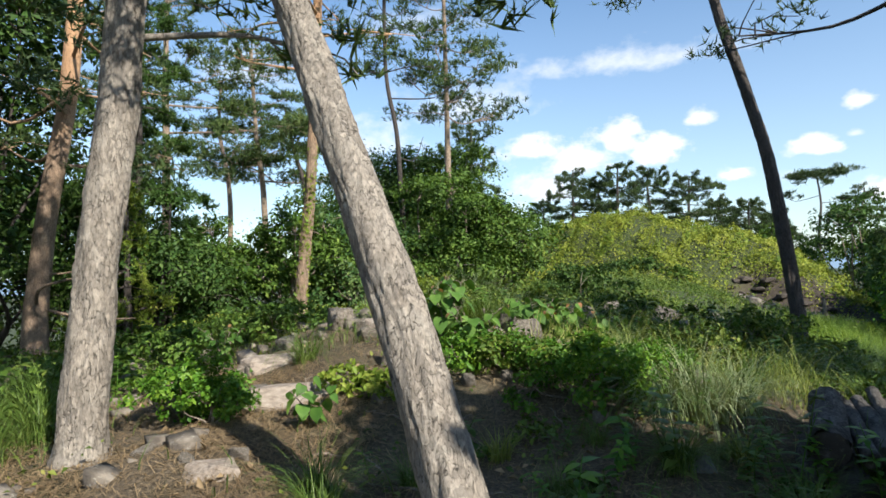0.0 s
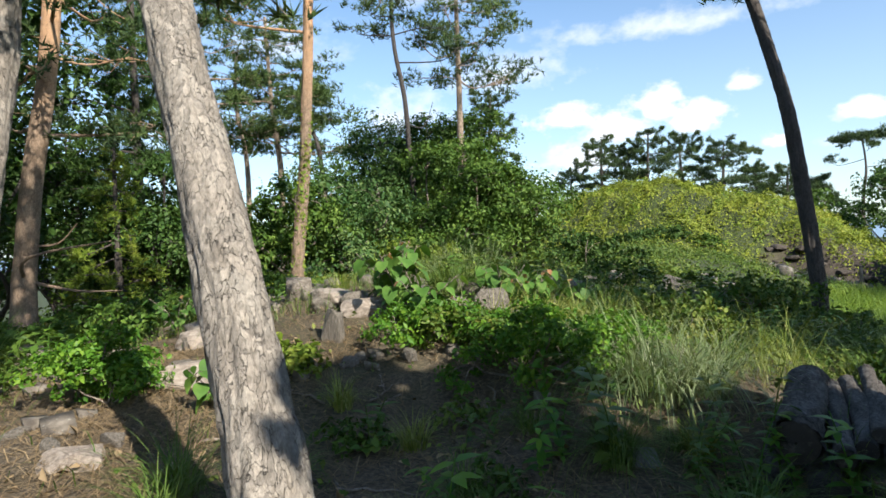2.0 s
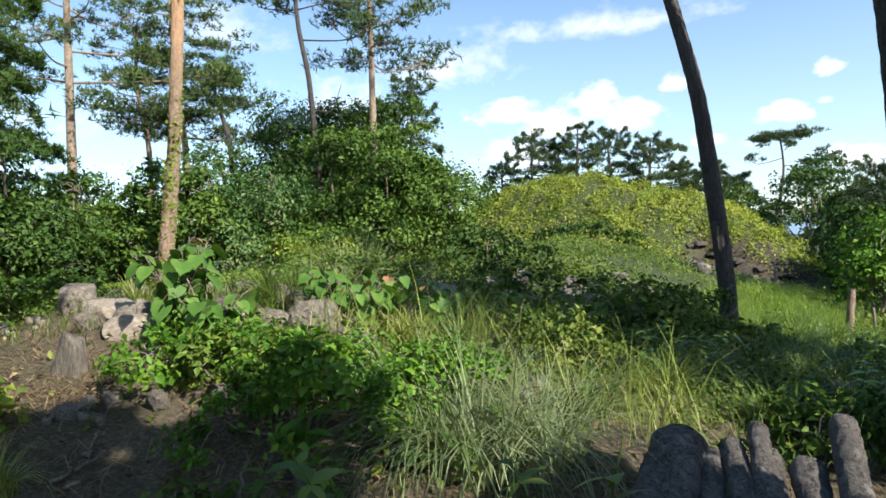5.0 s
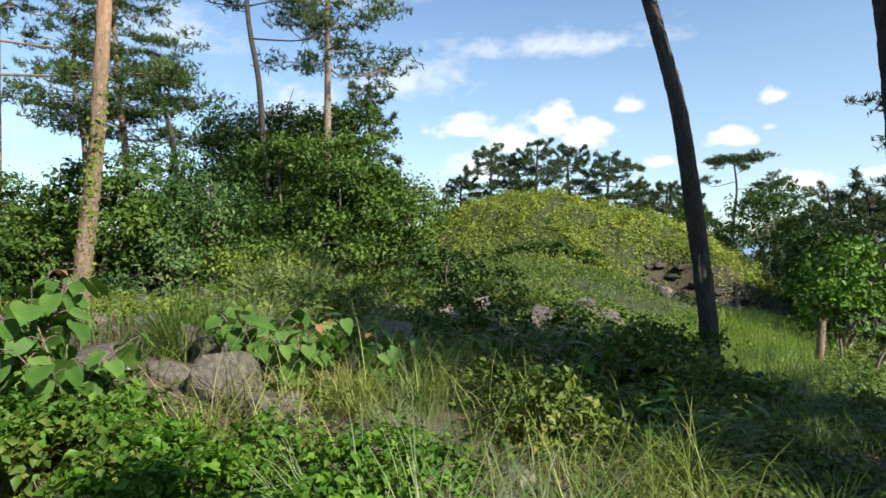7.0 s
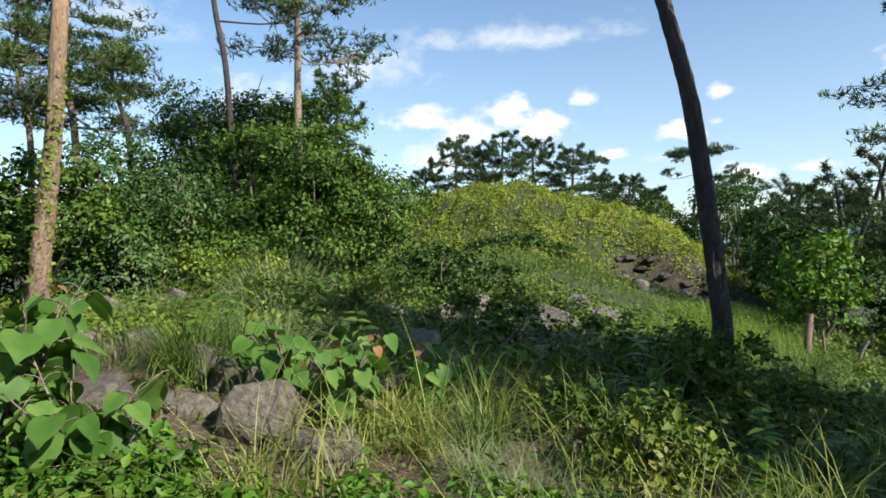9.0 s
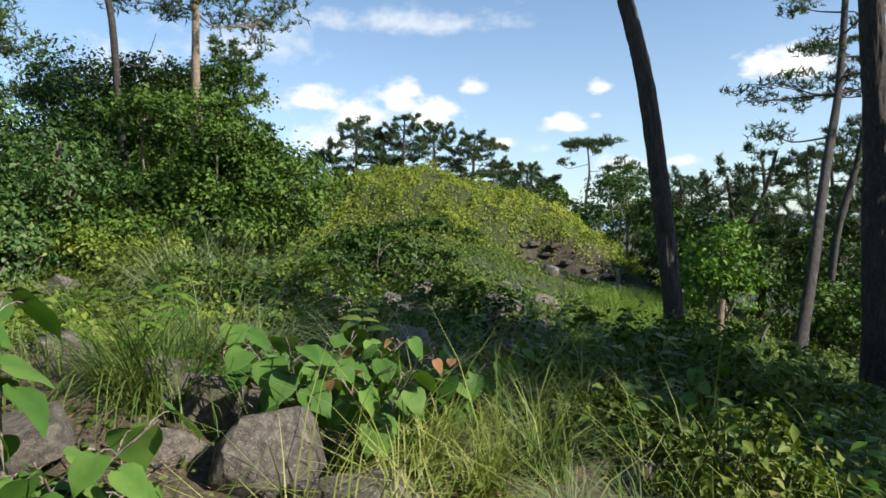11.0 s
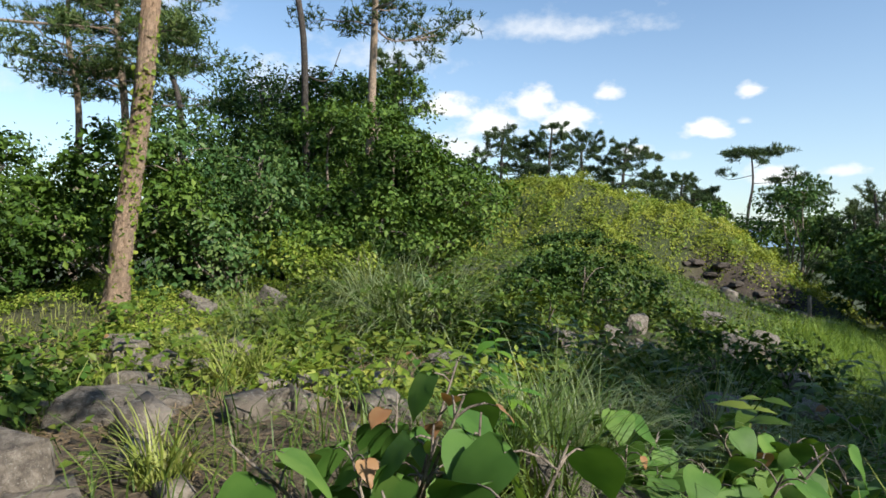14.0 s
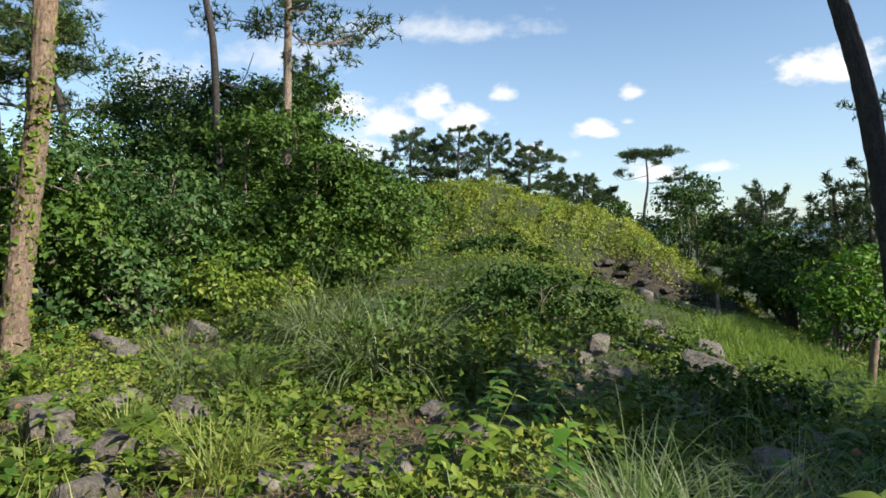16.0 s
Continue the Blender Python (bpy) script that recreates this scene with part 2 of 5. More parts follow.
MAT_GROUND = ground_material()
MAT_STONE = stone_material("weathered_stone", (0.06, 0.05, 0.041), (0.165, 0.145, 0.118), (0.32, 0.29, 0.245))
MAT_ROCK_PALE = stone_material("pale_sandy_rock", (0.19, 0.155, 0.125), (0.34, 0.29, 0.24), (0.50, 0.44, 0.37), 0.35)
MAT_SLAB = stone_material("grey_stone", (0.12, 0.12, 0.125), (0.2, 0.2, 0.21), (0.32, 0.32, 0.33))
MAT_BARK_PALE = bark_material("pale_pine_bark", (0.04, 0.033, 0.027), (0.17, 0.15, 0.125), (0.40, 0.36, 0.31), (0.42, 0.40, 0.34), 0.2, 0.3)
MAT_BARK_TAN = bark_material("tan_pine_bark", (0.08, 0.055, 0.04), (0.25, 0.185, 0.135), (0.42, 0.325, 0.24), (0.34, 0.32, 0.26), 0.15, 0.4)
MAT_BARK_DARK = bark_material("dark_pine_bark", (0.012, 0.010, 0.009), (0.05, 0.043, 0.038), (0.12, 0.10, 0.09), (0.15, 0.14, 0.125), 0.15)
MAT_BARK_RED = bark_material("red_pine_bark", (0.07, 0.045, 0.035), (0.22, 0.155, 0.11), (0.40, 0.29, 0.20), (0.3, 0.28, 0.22), 0.12, 0.5, ((0.55, 0.32, 0.17), 4.0, 7.0))
MAT_BARK_LOG = bark_material("old_log_bark", (0.007, 0.006, 0.005), (0.034, 0.028, 0.024), (0.105, 0.09, 0.08), (0.24, 0.23, 0.22), 0.16, 0.5)
MAT_LOG = bark_material("flaking_log_bark", (0.004, 0.0035, 0.003), (0.022, 0.018, 0.015), (0.15, 0.135, 0.12), (0.30, 0.29, 0.275), 0.3, 0.28, None, True)
MAT_WOOD_END = stone_material("cut_log_end", (0.03, 0.026, 0.022), (0.04, 0.033, 0.027), (0.08, 0.068, 0.056), 0.1)
MAT_TWIG = bark_material("grey_twig", (0.05, 0.04, 0.03), (0.18, 0.14, 0.11), (0.34, 0.29, 0.24))
MAT_NEEDLE = leaf_material("pine_needles", [(0.1, (0.026, 0.050, 0.016)), (0.5, (0.065, 0.112, 0.032)), (0.9, (0.15, 0.19, 0.05))], 0.22, 0.55, 0.6)
MAT_NEEDLE_DARK = leaf_material("dark_pine_needles", [(0.1, (0.020, 0.040, 0.016)), (0.5, (0.052, 0.092, 0.032)), (0.9, (0.12, 0.16, 0.05))], 0.2, 0.55, 0.6)
MAT_LEAF = leaf_material("broad_leaves", [(0.05, (0.020, 0.050, 0.008)), (0.45, (0.060, 0.122, 0.017)), (0.8, (0.125, 0.20, 0.032)), (1.0, (0.20, 0.26, 0.05))], 0.24, 0.55, 0.45)
MAT_LEAF_DARK = leaf_material("dark_leaves", [(0.05, (0.017, 0.042, 0.009)), (0.5, (0.045, 0.098, 0.018)), (0.95, (0.11, 0.17, 0.038))], 0.22, 0.55, 0.45)
MAT_LEAF_BLUE = leaf_material("cool_green_leaves", [(0.05, (0.024, 0.060, 0.018)), (0.5, (0.058, 0.125, 0.034)), (0.9, (0.17, 0.23, 0.07))], 0.24, 0.48, 0.6)
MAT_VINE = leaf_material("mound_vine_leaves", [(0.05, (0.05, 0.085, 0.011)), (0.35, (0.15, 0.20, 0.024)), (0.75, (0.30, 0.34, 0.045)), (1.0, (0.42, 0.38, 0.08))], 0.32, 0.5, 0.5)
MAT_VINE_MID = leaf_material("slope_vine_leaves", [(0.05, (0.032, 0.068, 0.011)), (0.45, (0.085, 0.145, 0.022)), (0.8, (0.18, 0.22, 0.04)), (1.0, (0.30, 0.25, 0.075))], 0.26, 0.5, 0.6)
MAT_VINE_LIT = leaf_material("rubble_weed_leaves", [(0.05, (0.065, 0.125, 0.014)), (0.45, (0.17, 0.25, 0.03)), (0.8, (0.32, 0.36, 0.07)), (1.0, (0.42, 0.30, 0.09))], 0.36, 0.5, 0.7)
MAT_SHRUB = leaf_material("bright_shrub_leaves", [(0.05, (0.03, 0.085, 0.010)), (0.5, (0.085, 0.20, 0.020)), (0.9, (0.20, 0.32, 0.035))], 0.35, 0.45, 1.2)
MAT_BIG_LEAF = leaf_material("big_heart_leaves", [(0.05, (0.045, 0.115, 0.018)), (0.5, (0.09, 0.19, 0.035)), (0.88, (0.17, 0.28, 0.06)), (1.0, (0.34, 0.28, 0.07))], 0.35, 0.55, 1.0, True)
MAT_RED_LEAF = leaf_material("young_red_leaves", [(0.1, (0.28, 0.13, 0.06)), (0.9, (0.40, 0.25, 0.12))], 0.35, 0.45, 1.0, True)
MAT_GRASS = leaf_material("grass_blades", [(0.05, (0.045, 0.085, 0.016)), (0.5, (0.11, 0.18, 0.035)), (0.85, (0.22, 0.28, 0.075)), (1.0, (0.36, 0.33, 0.16))], 0.3, 0.42, 0.9)
MAT_GRASS_PALE = leaf_material("pale_grass_blades", [(0.05, (0.11, 0.16, 0.03)), (0.5, (0.25, 0.30, 0.06)), (0.9, (0.45, 0.44, 0.18))], 0.3, 0.45, 0.9)
MAT_GRASS_SILVER = leaf_material("silvery_grass_blades", [(0.05, (0.09, 0.14, 0.05)), (0.5, (0.20, 0.26, 0.11)), (0.9, (0.42, 0.45, 0.27))], 0.3, 0.4, 0.9)
MAT_GRASS_FRESH = leaf_material("fresh_grass_blades", [(0.05, (0.07, 0.13, 0.018)), (0.5, (0.17, 0.27, 0.035)), (0.9, (0.32, 0.41, 0.08))], 0.35, 0.5, 0.9)
MAT_STRAW = leaf_material("dry_straw", [(0.1, (0.13, 0.085, 0.045)), (0.9, (0.42, 0.31, 0.18))], 0.15, 0.7, 0.9)
# bank rocks, coloured near black to stand for the shade on them
MAT_BANK_SHADED = stone_material("shade_darkened_bank", (0.025, 0.020, 0.016), (0.055, 0.045, 0.036), (0.11, 0.09, 0.072), 0.12)
# haze over the ridge, painted as a blue base colour
MAT_HILL = shader("hill_haze_tint", 1.0)[0]
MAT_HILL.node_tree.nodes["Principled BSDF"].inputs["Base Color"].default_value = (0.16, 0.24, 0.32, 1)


# ---- mesh helpers ----
rng = np.random.default_rng(7)


def mesh_of(name, verts, faces, material, smooth=True):
    me = bpy.data.meshes.new(name)
    faces = np.asarray(faces)
    me.vertices.add(len(verts))
    me.vertices.foreach_set("co", np.asarray(verts, np.float32).ravel())
    k = faces.shape[1]
    me.loops.add(faces.size)
    me.loops.foreach_set("vertex_index", faces.astype(np.int32).ravel())
    me.polygons.add(len(faces))
    me.polygons.foreach_set("loop_start", np.arange(0, faces.size, k, dtype=np.int32))
    if smooth:
        me.polygons.foreach_set("use_smooth", np.ones(len(faces), bool))
    me.materials.append(material)
    me.update(calc_edges=True)
    return me


def child(name, me, parent, label=""):
    ob = new(name, me)
    ob.parent = parent
    return tagged(ob, label) if label else ob


def empty(name, at, label, category, group=""):
    ob = new(name)
    ob.empty_display_size = 0.1
    ob.location = at
    return tagged(ob, label, category, group)


def soft_plus(v, k=1.0):
    return np.log1p(np.exp(np.clip(v * k, -40, 40))) / k


def step(v, a, b):
    u = np.clip((v - a) / (b - a), 0, 1)
    return u * u * (3 - 2 * u)


def ground_height(x, y):
    """The lie of the land: stone heap, slope to the right, mound, falling country behind."""
    x, y = np.asarray(x, float), np.asarray(y, float)
    h = 0.80 * np.exp(-(((x + 2.9) / 3.3) ** 2 + ((y - 8.3) / 3.1) ** 2))
    h = h - 0.24 * np.exp(-(((x - 1.0) / 2.2) ** 2 + ((y - 3.4) / 2.2) ** 2))
    h = h + 0.45 * step(y, 9, 16) * (1 - step(x, -1.0, 4.0)) * step(x, -16, -9)
    h = h - 0.17 * np.minimum(soft_plus(x - 1.6, 1.4), 30) * step(y, 6, 13)
    h = h - 0.03 * np.minimum(soft_plus(x - 3, 1.0), 60)
    h = h - 0.45 * np.exp(-((y - 17) / 6.0) ** 2) * step(x, 0, 4)
    h = h - 0.12 * np.minimum(soft_plus(-x - 13, 0.7), 60)
    h = h + 4.05 * np.exp(-(np.abs((x - 2.2) / 10.4) ** 4 + np.abs((y - 42) / 5.8) ** 3))
    h = h + 0.5 * np.exp(-(((x - 1) / 5.0) ** 2 + ((y - 29) / 5.0) ** 2))
    on_it = np.exp(-(np.abs((x - 2.2) / 10.4) ** 4 + np.abs((y - 40) / 7.5) ** 4))
    h = h + on_it * (0.16 * np.sin(1.1 * x + 0.5) * np.sin(1.3 * y) + 0.10 * np.sin(2.3 * x - 1.1 * y) + 0.12 * step(y, 35.2, 36.0) * np.exp(-((x + 0.3) / 2.6) ** 2))
    d, a = -0.47 * (x - 8.4) - 0.88 * (y - 35.0), 0.88 * (x - 8.4) - 0.47 * (y - 35.0)
    h = h + 1.1 * np.exp(-(np.abs(a) / 3.3) ** 4) * (0.45 * np.exp(-((d + 1.0) / 0.9) ** 2) - step(d, -0.35, 0.5) * np.exp(-(np.maximum(d, 0) / 3.2) ** 2))
    h = h - 0.13 * np.minimum(soft_plus(y - 50, 0.5), 110)
    h = h + 0.06 * np.sin(1.3 * x + 0.7 * y) * np.sin(0.9 * y - 0.4 * x) + 0.04 * np.sin(3.1 * x + 1.7) * np.sin(2.7 * y + 0.6)
    return h


def gz(x, y):
    return float(ground_height(x, y))


# ---- ground ----
def build_ground():
    u = np.linspace(-1, 1, 291)
    sx = 5.2 * np.sinh(u * 7.1)
    sy = 5.2 * np.sinh(u * 7.1)
    gx, gy = np.meshgrid(sx, sy + 7.0)
    gzz = ground_height(gx, gy)
    near = np.exp(-((gx / 20) ** 2 + ((gy - 10) / 20) ** 2))
    gzz = gzz + 0.018 * near * rng.standard_normal(gx.shape)
    verts = np.stack([gx, gy, gzz], -1).reshape(-1, 3)
    n = len(u)
    i = (np.arange(n - 1)[:, None] * n + np.arange(n - 1)[None]).ravel()
    faces = np.stack([i, i + 1, i + n + 1, i + n], 1)
    ob = new("ground", mesh_of("ground", verts, faces, MAT_GROUND))
    tagged(ob, "uneven hillside soil with dry pine litter and moss", "ground", kind="structure")


build_ground()


def build_hill(name, y0, x0, x1, z0, seed):
    """A far ridge; the haze of distance is put into its blue colour."""
    r = np.random.default_rng(seed)
    xs = np.linspace(x0, x1, 90)
    crest = z0 * (0.55 + 0.45 * np.sin(np.linspace(0.3, 5.2, 90) + seed) ** 2) + 2 * r.standard_normal(90)
    rows = [np.stack([xs, np.full(90, y0 + d), crest * f - 40 * (1 - f)], 1) for d, f in ((-200, 0.0), (-80, 0.6), (0, 1.0), (150, 0.3))]
    verts = np.concatenate(rows)
    i = (np.arange(3)[:, None] * 90 + np.arange(89)[None]).ravel()
    ob = new(name, mesh_of(name, verts, np.stack([i, i + 1, i + 91, i + 90], 1), MAT_HILL))
    tagged(ob, "wooded ridge far away, coloured blue for haze", "hill", kind="structure")


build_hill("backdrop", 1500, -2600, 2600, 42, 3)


# ---- leaves, needles and blades as arrays ----
def unit(v):
    return v / (np.linalg.norm(v, axis=-1, keepdims=True) + 1e-9)


def leaves(pts, facing, size, aspect=0.55, droop=0.25, r=rng):
    """Folded, pointed leaves at pts, roughly facing the given way. Returns verts and triangles."""
    n = len(pts)
    f = unit(facing + 0.55 * r.standard_normal((n, 3)))
    t = unit(np.cross(f, r.standard_normal((n, 3))))
    b = np.cross(f, t)
    s = (size * (0.45 + 1.1 * r.random(n) ** 1.5))[:, None]
    mid = pts + t * s * 0.5
    v = np.stack([pts, mid + b * s * aspect * 0.5 + f * s * 0.10, pts + t * s - f * s * droop, mid - b * s * aspect * 0.5 + f * s * 0.10], 1)
    i = np.arange(n)[:, None] * 4
    tri = np.concatenate([i + [0, 1, 2], i + [0, 2, 3]], 0)
    return v.reshape(-1, 3), tri


def needle_tufts(pts, up, length, blades=7, width=0.09, r=rng):
    """Brushes of pine needles: thin triangles that fan out round each twig's end."""
    n = len(pts)
    d = unit(np.repeat(up, blades, 0) * 0.75 + 0.8 * r.standard_normal((n * blades, 3)))
    p = np.repeat(pts, blades, 0)
    side = unit(np.cross(d, r.standard_normal((n * blades, 3))))
    ln = (length * (0.6 + 0.7 * r.random(n * blades)))[:, None]
    v = np.stack([p - side * ln * width, p + side * ln * width, p + d * ln], 1)
    return v.reshape(-1, 3), np.arange(n * blades * 3).reshape(-1, 3)


def blades(pts, length, width, lean, r=rng, segments=4, spread=None):
    """Grass blades that rise and bend over."""
    n = len(pts)
    a = r.random(n) * 2 * np.pi
    if spread is not None:
        a = np.where(r.random(n) < 0.75, np.arctan2(spread[:, 1], spread[:, 0]) + 0.5 * r.standard_normal(n), a)
    out = np.stack([np.cos(a), np.sin(a), 0 * a], 1)
    side = np.stack([-np.sin(a), np.cos(a), 0 * a], 1)
    ln = length * (0.55 + 0.65 * r.random(n))
    bend = lean * (0.3 + 1.1 * r.random(n))
    rows = []
    for k in range(segments + 1):
        s = k / segments
        ang = bend * s * 1.5
        p = pts + out * (ln * s * np.sin(ang) * 0.9)[:, None] + np.array([0, 0, 1.0]) * (ln * s * np.cos(ang * 0.85))[:, None]
        w = width * (1 - s ** 1.6) * 0.5 + 0.0006
        rows += [p - side * w, p + side * w]
    v = np.stack(rows, 1)
    m = 2 * (segments + 1)
    i = np.arange(n)[:, None] * m
    quad = np.concatenate([i + [2 * k, 2 * k + 1, 2 * k + 3, 2 * k + 2] for k in range(segments)], 0)
    return v.reshape(-1, 3), quad


def tube(path, radii, sides=10, rough=0.0, seed=0, ridge=0.0):
    """A tapered limb along path; rough and ridge give bark its relief."""
    path, radii = np.asarray(path, float), np.asarray(radii, float)
    r = np.random.default_rng(seed)
    tan = unit(np.gradient(path, axis=0))
    ref = np.array([1.0, 0, 0]) if abs(tan[0][0]) < 0.8 else np.array([0, 1.0, 0])
    s = unit(np.cross(tan, ref))
    b = np.cross(tan, s)
    a = np.linspace(0, 2 * np.pi, sides, endpoint=False)
    k = np.arange(len(path))[:, None]
    rad = np.repeat(radii[:, None], sides, 1)
    if rough:
        lump = sum(np.sin(m * a[None] + f * k * 0.35 + p) for m, f, p in ((2, 0.6, r.random() * 6), (3, -0.9, r.random() * 6), (5, 1.4, r.random() * 6)))
        plates = np.abs(np.sin(7 * a[None] + 1.2 * np.sin(k * 0.9 + 3 * a[None]) + r.random() * 6)) ** 0.5 * np.abs(np.sin(k * 0.8 + 1.7 * np.sin(5 * a[None]))) ** 0.3
        rad = rad * (1 + rough * 0.35 * lump + ridge * (plates - 0.7) + rough * 0.3 * r.standard_normal(rad.shape))
    v = path[:, None] + rad[..., None] * (np.cos(a)[None, :, None] * s[:, None] + np.sin(a)[None, :, None] * b[:, None])
    n = len(path)
    i = (np.arange(n - 1)[:, None] * sides + np.arange(sides)[None])
    j = (np.arange(n - 1)[:, None] * sides + (np.arange(sides)[None] + 1) % sides)
    return v.reshape(-1, 3), np.stack([i, j, j + sides, i + sides], -1).reshape(-1, 4)


def join(parts):
    vs, fs, o = [], [], 0
    for v, f in parts:
        vs.append(v)
        fs.append(np.asarray(f) + o)
        o += len(v)
    return np.concatenate(vs), np.concatenate(fs)


def spline(points, n):
    p = np.asarray(points, float)
    t = np.linspace(0, len(p) - 1, n)
    i = np.clip(t.astype(int), 0, len(p) - 2)
    f = (t - i)[:, None]
    p0, p1, p2, p3 = p[np.clip(i - 1, 0, None)], p[i], p[i + 1], p[np.clip(i + 2, None, len(p) - 1)]
    return 0.5 * (2 * p1 + (p2 - p0) * f + (2 * p0 - 5 * p1 + 4 * p2 - p3) * f ** 2 + (3 * p1 - p0 - 3 * p2 + p3) * f ** 3)


# ---- trees ----
def pine(label, line, r0, r1, bark, needles, crown=(), tufts=40, size=0.22, seed=0, near=False, group="", name="pine_tree", clump=0.55, thick=0.17, spray=0.0):
    """A pine: line is its stem from the ground up; crown lists limbs as (height along the stem 0..1, azimuth in degrees, reach, rise, pad radius).
    spray: for layered boughs, the share of a limb's reach to which its needles spread sideways."""
    r = np.random.default_rng(seed)
    base = np.array(line[0], float)
    tree = empty(name, base, label, "pine tree", group)
    pts = spline(np.array(line, float) - base, 90 if near else 26)
    s = np.linspace(0, 1, len(pts))
    rad = r0 + (r1 - r0) * s + r0 * 0.45 * np.exp(-s * 26 * (np.linalg.norm(pts[-1]) / 9))
    pts[0, 2] -= 0.25
    sides = 72 if near else 14
    child("trunk", mesh_of("trunk", *tube(pts, rad, sides, 0.09 if near else 0.05, seed, 0.13 if near else 0.06), bark), tree)
    pads = []
    for h, az, reach, rise, pad in crown:
        i = int(h * (len(pts) - 1))
        a = radians(az)
        d = np.array([math.cos(a), math.sin(a), 0])
        start = pts[i]
        tip = start + d * reach + np.array([0, 0, rise])
        mid = start + d * reach * 0.5 + np.array([0, 0, rise * 0.25]) + 0.12 * reach * r.standard_normal(3)
        limb = spline([start, mid, tip], 9)
        lr = max(0.010, min(rad[i] * 0.4, 0.014 + 0.014 * reach))
        sticks = [tube(limb, np.linspace(lr, lr * 0.3, 9), 5)]
        if spray and pad > 0:
            k = max(10, int(tufts * reach))
            u = 0.18 + 0.82 * np.sqrt(r.random(k))
            along = np.stack([np.interp(u * 8, np.arange(9), limb[:, c]) for c in range(3)], 1)
            wide = reach * spray * (1.15 - 0.8 * u) * r.standard_normal(k)
            side = np.array([-d[1], d[0], 0])
            ripple = 0.10 * np.sin(9 * u + 7 * h) + 0.07 * np.sin(5 * wide / max(reach * spray, 0.1) + 20 * h)
            pads.append(along + wide[:, None] * side + np.array([0, 0, 1.0]) * (ripple * min(reach, 2) * 0.8 - 0.12 * np.abs(wide) + 0.05 * r.standard_normal(k))[:, None])
            for c in range(3, 9, 2):
                e = limb[c] + side * reach * spray * 0.9 * (-1) ** (c // 2) + d * 0.2 * reach
                sticks.append(tube(spline([limb[c], (limb[c] + e) / 2, e], 4), np.linspace(lr * 0.35, 0.006, 4), 4))
        elif pad > 0:
            count = max(3, int(3 + pad * 4))
            for _ in range(count):
                c = tip + r.standard_normal(3) * np.array([pad * 0.55, pad * 0.55, pad * 0.16]) - d * pad * 0.3 * r.random()
                twig = spline([limb[5 + r.integers(0, 4)], (tip + c) / 2 + 0.1 * r.standard_normal(3), c], 4)
                sticks.append(tube(twig, np.linspace(lr * 0.35, 0.008, 4), 4))
                k = max(6, int(tufts * pad / 2.2))
                q = c + unit(r.standard_normal((k, 3))) * (r.random((k, 1)) ** 0.5) * np.array([pad * clump, pad * clump, pad * thick])
                pads.append(q)
        child("limb", mesh_of("limb", *join(sticks), bark), tree)
    if pads:
        q = np.concatenate(pads)
        up = np.tile([0, 0, 1.0], (len(q), 1)) + 0.5 * r.standard_normal((len(q), 3))
        child("crown", mesh_of("crown", *needle_tufts(q, unit(up), size, r=r), needles, False), tree)
    return tree


def limbs_for(r, n, low, high, reach, rise=0.5, pad=1.0, narrow=0.4):
    """Limbs spread up a stem; they shorten towards the top."""
    out = []
    for k in range(n):
        h = low + (high - low) * (k + 0.6 * r.random()) / n
        f = 1 - (1 - narrow) * ((h - low) / max(1e-6, high - low))
        out.append((min(h, 0.995), 137.5 * k + 40 * r.random(), reach * f * (0.55 + 0.6 * r.random()), rise * (r.random() - 0.15), pad * f * (0.7 + 0.6 * r.random())))
    return out


def broadleaf(label, at, lobes, count, size, material, bark, seed=0, stems=3, group="", name="broadleaf_tree"):
    """A bushy tree: stems, limbs to each lobe, and leaves in clumps over the lobes. lobes: (x, y, z, radius, flattening) from the base."""
    r = np.random.default_rng(seed)
    tree = empty(name, at, label, "tree", group)
    wood, cloud, face = [], [], []
    total = sum(l[3] ** 2 for l in lobes)
    tall = max(l[2] + l[3] for l in lobes)
    stout = min(1.0, tall / 3.5)
    for k, (lx, ly, lz, lr, flat) in enumerate(lobes):
        c = np.array([lx, ly, lz])
        foot = stout * np.array([0.25 * math.cos(k * 2.1), 0.25 * math.sin(k * 2.1), -0.3]) * (1 if k < stems else 0.3)
        path = spline([foot, c * [0.35, 0.35, 0.45] + 0.2 * stout * r.standard_normal(3), c * [0.8, 0.8, 0.85], c + [0, 0, lr * 0.4]], 12)
        wood.append(tube(path, np.linspace(0.004 + stout * (0.045 + 0.02 * lr), 0.003 + 0.009 * stout, 12), 5))
        n = int(count * lr ** 2 / total)
        clumps = max(12, int(26 * lr))
        d = unit(r.standard_normal((clumps, 3)))
        d[:, 2] = np.where(d[:, 2] < -0.5, -d[:, 2], d[:, 2])
        centre = c + d * (lr * (0.62 + 0.42 * r.random((clumps, 1)))) * [1, 1, flat]
        for j in range(0, clumps, 5 if stout > 0.4 else 11):
            wood.append(tube(spline([path[9], (path[11] + centre[j]) / 2, centre[j]], 5), np.linspace(0.002 + 0.02 * stout, 0.002 + 0.004 * stout, 5), 4))
        pick = r.integers(0, clumps, n)
        spread = lr * 0.165 * (0.5 + r.random((clumps, 1)))[pick]
        off = r.standard_normal((n, 3)) * spread * [1, 1, 0.65]
        cloud.append(centre[pick] + off)
        face.append(unit(d[pick] * 0.8 + off / (spread + 1e-6) * 0.35 + [0, 0, 0.45]))
    child("trunk", mesh_of("trunk", *join(wood), bark), tree)
    child("crown", mesh_of("crown", *leaves(np.concatenate(cloud), np.concatenate(face), size, 0.6, 0.2, r), material, False), tree)
    return tree


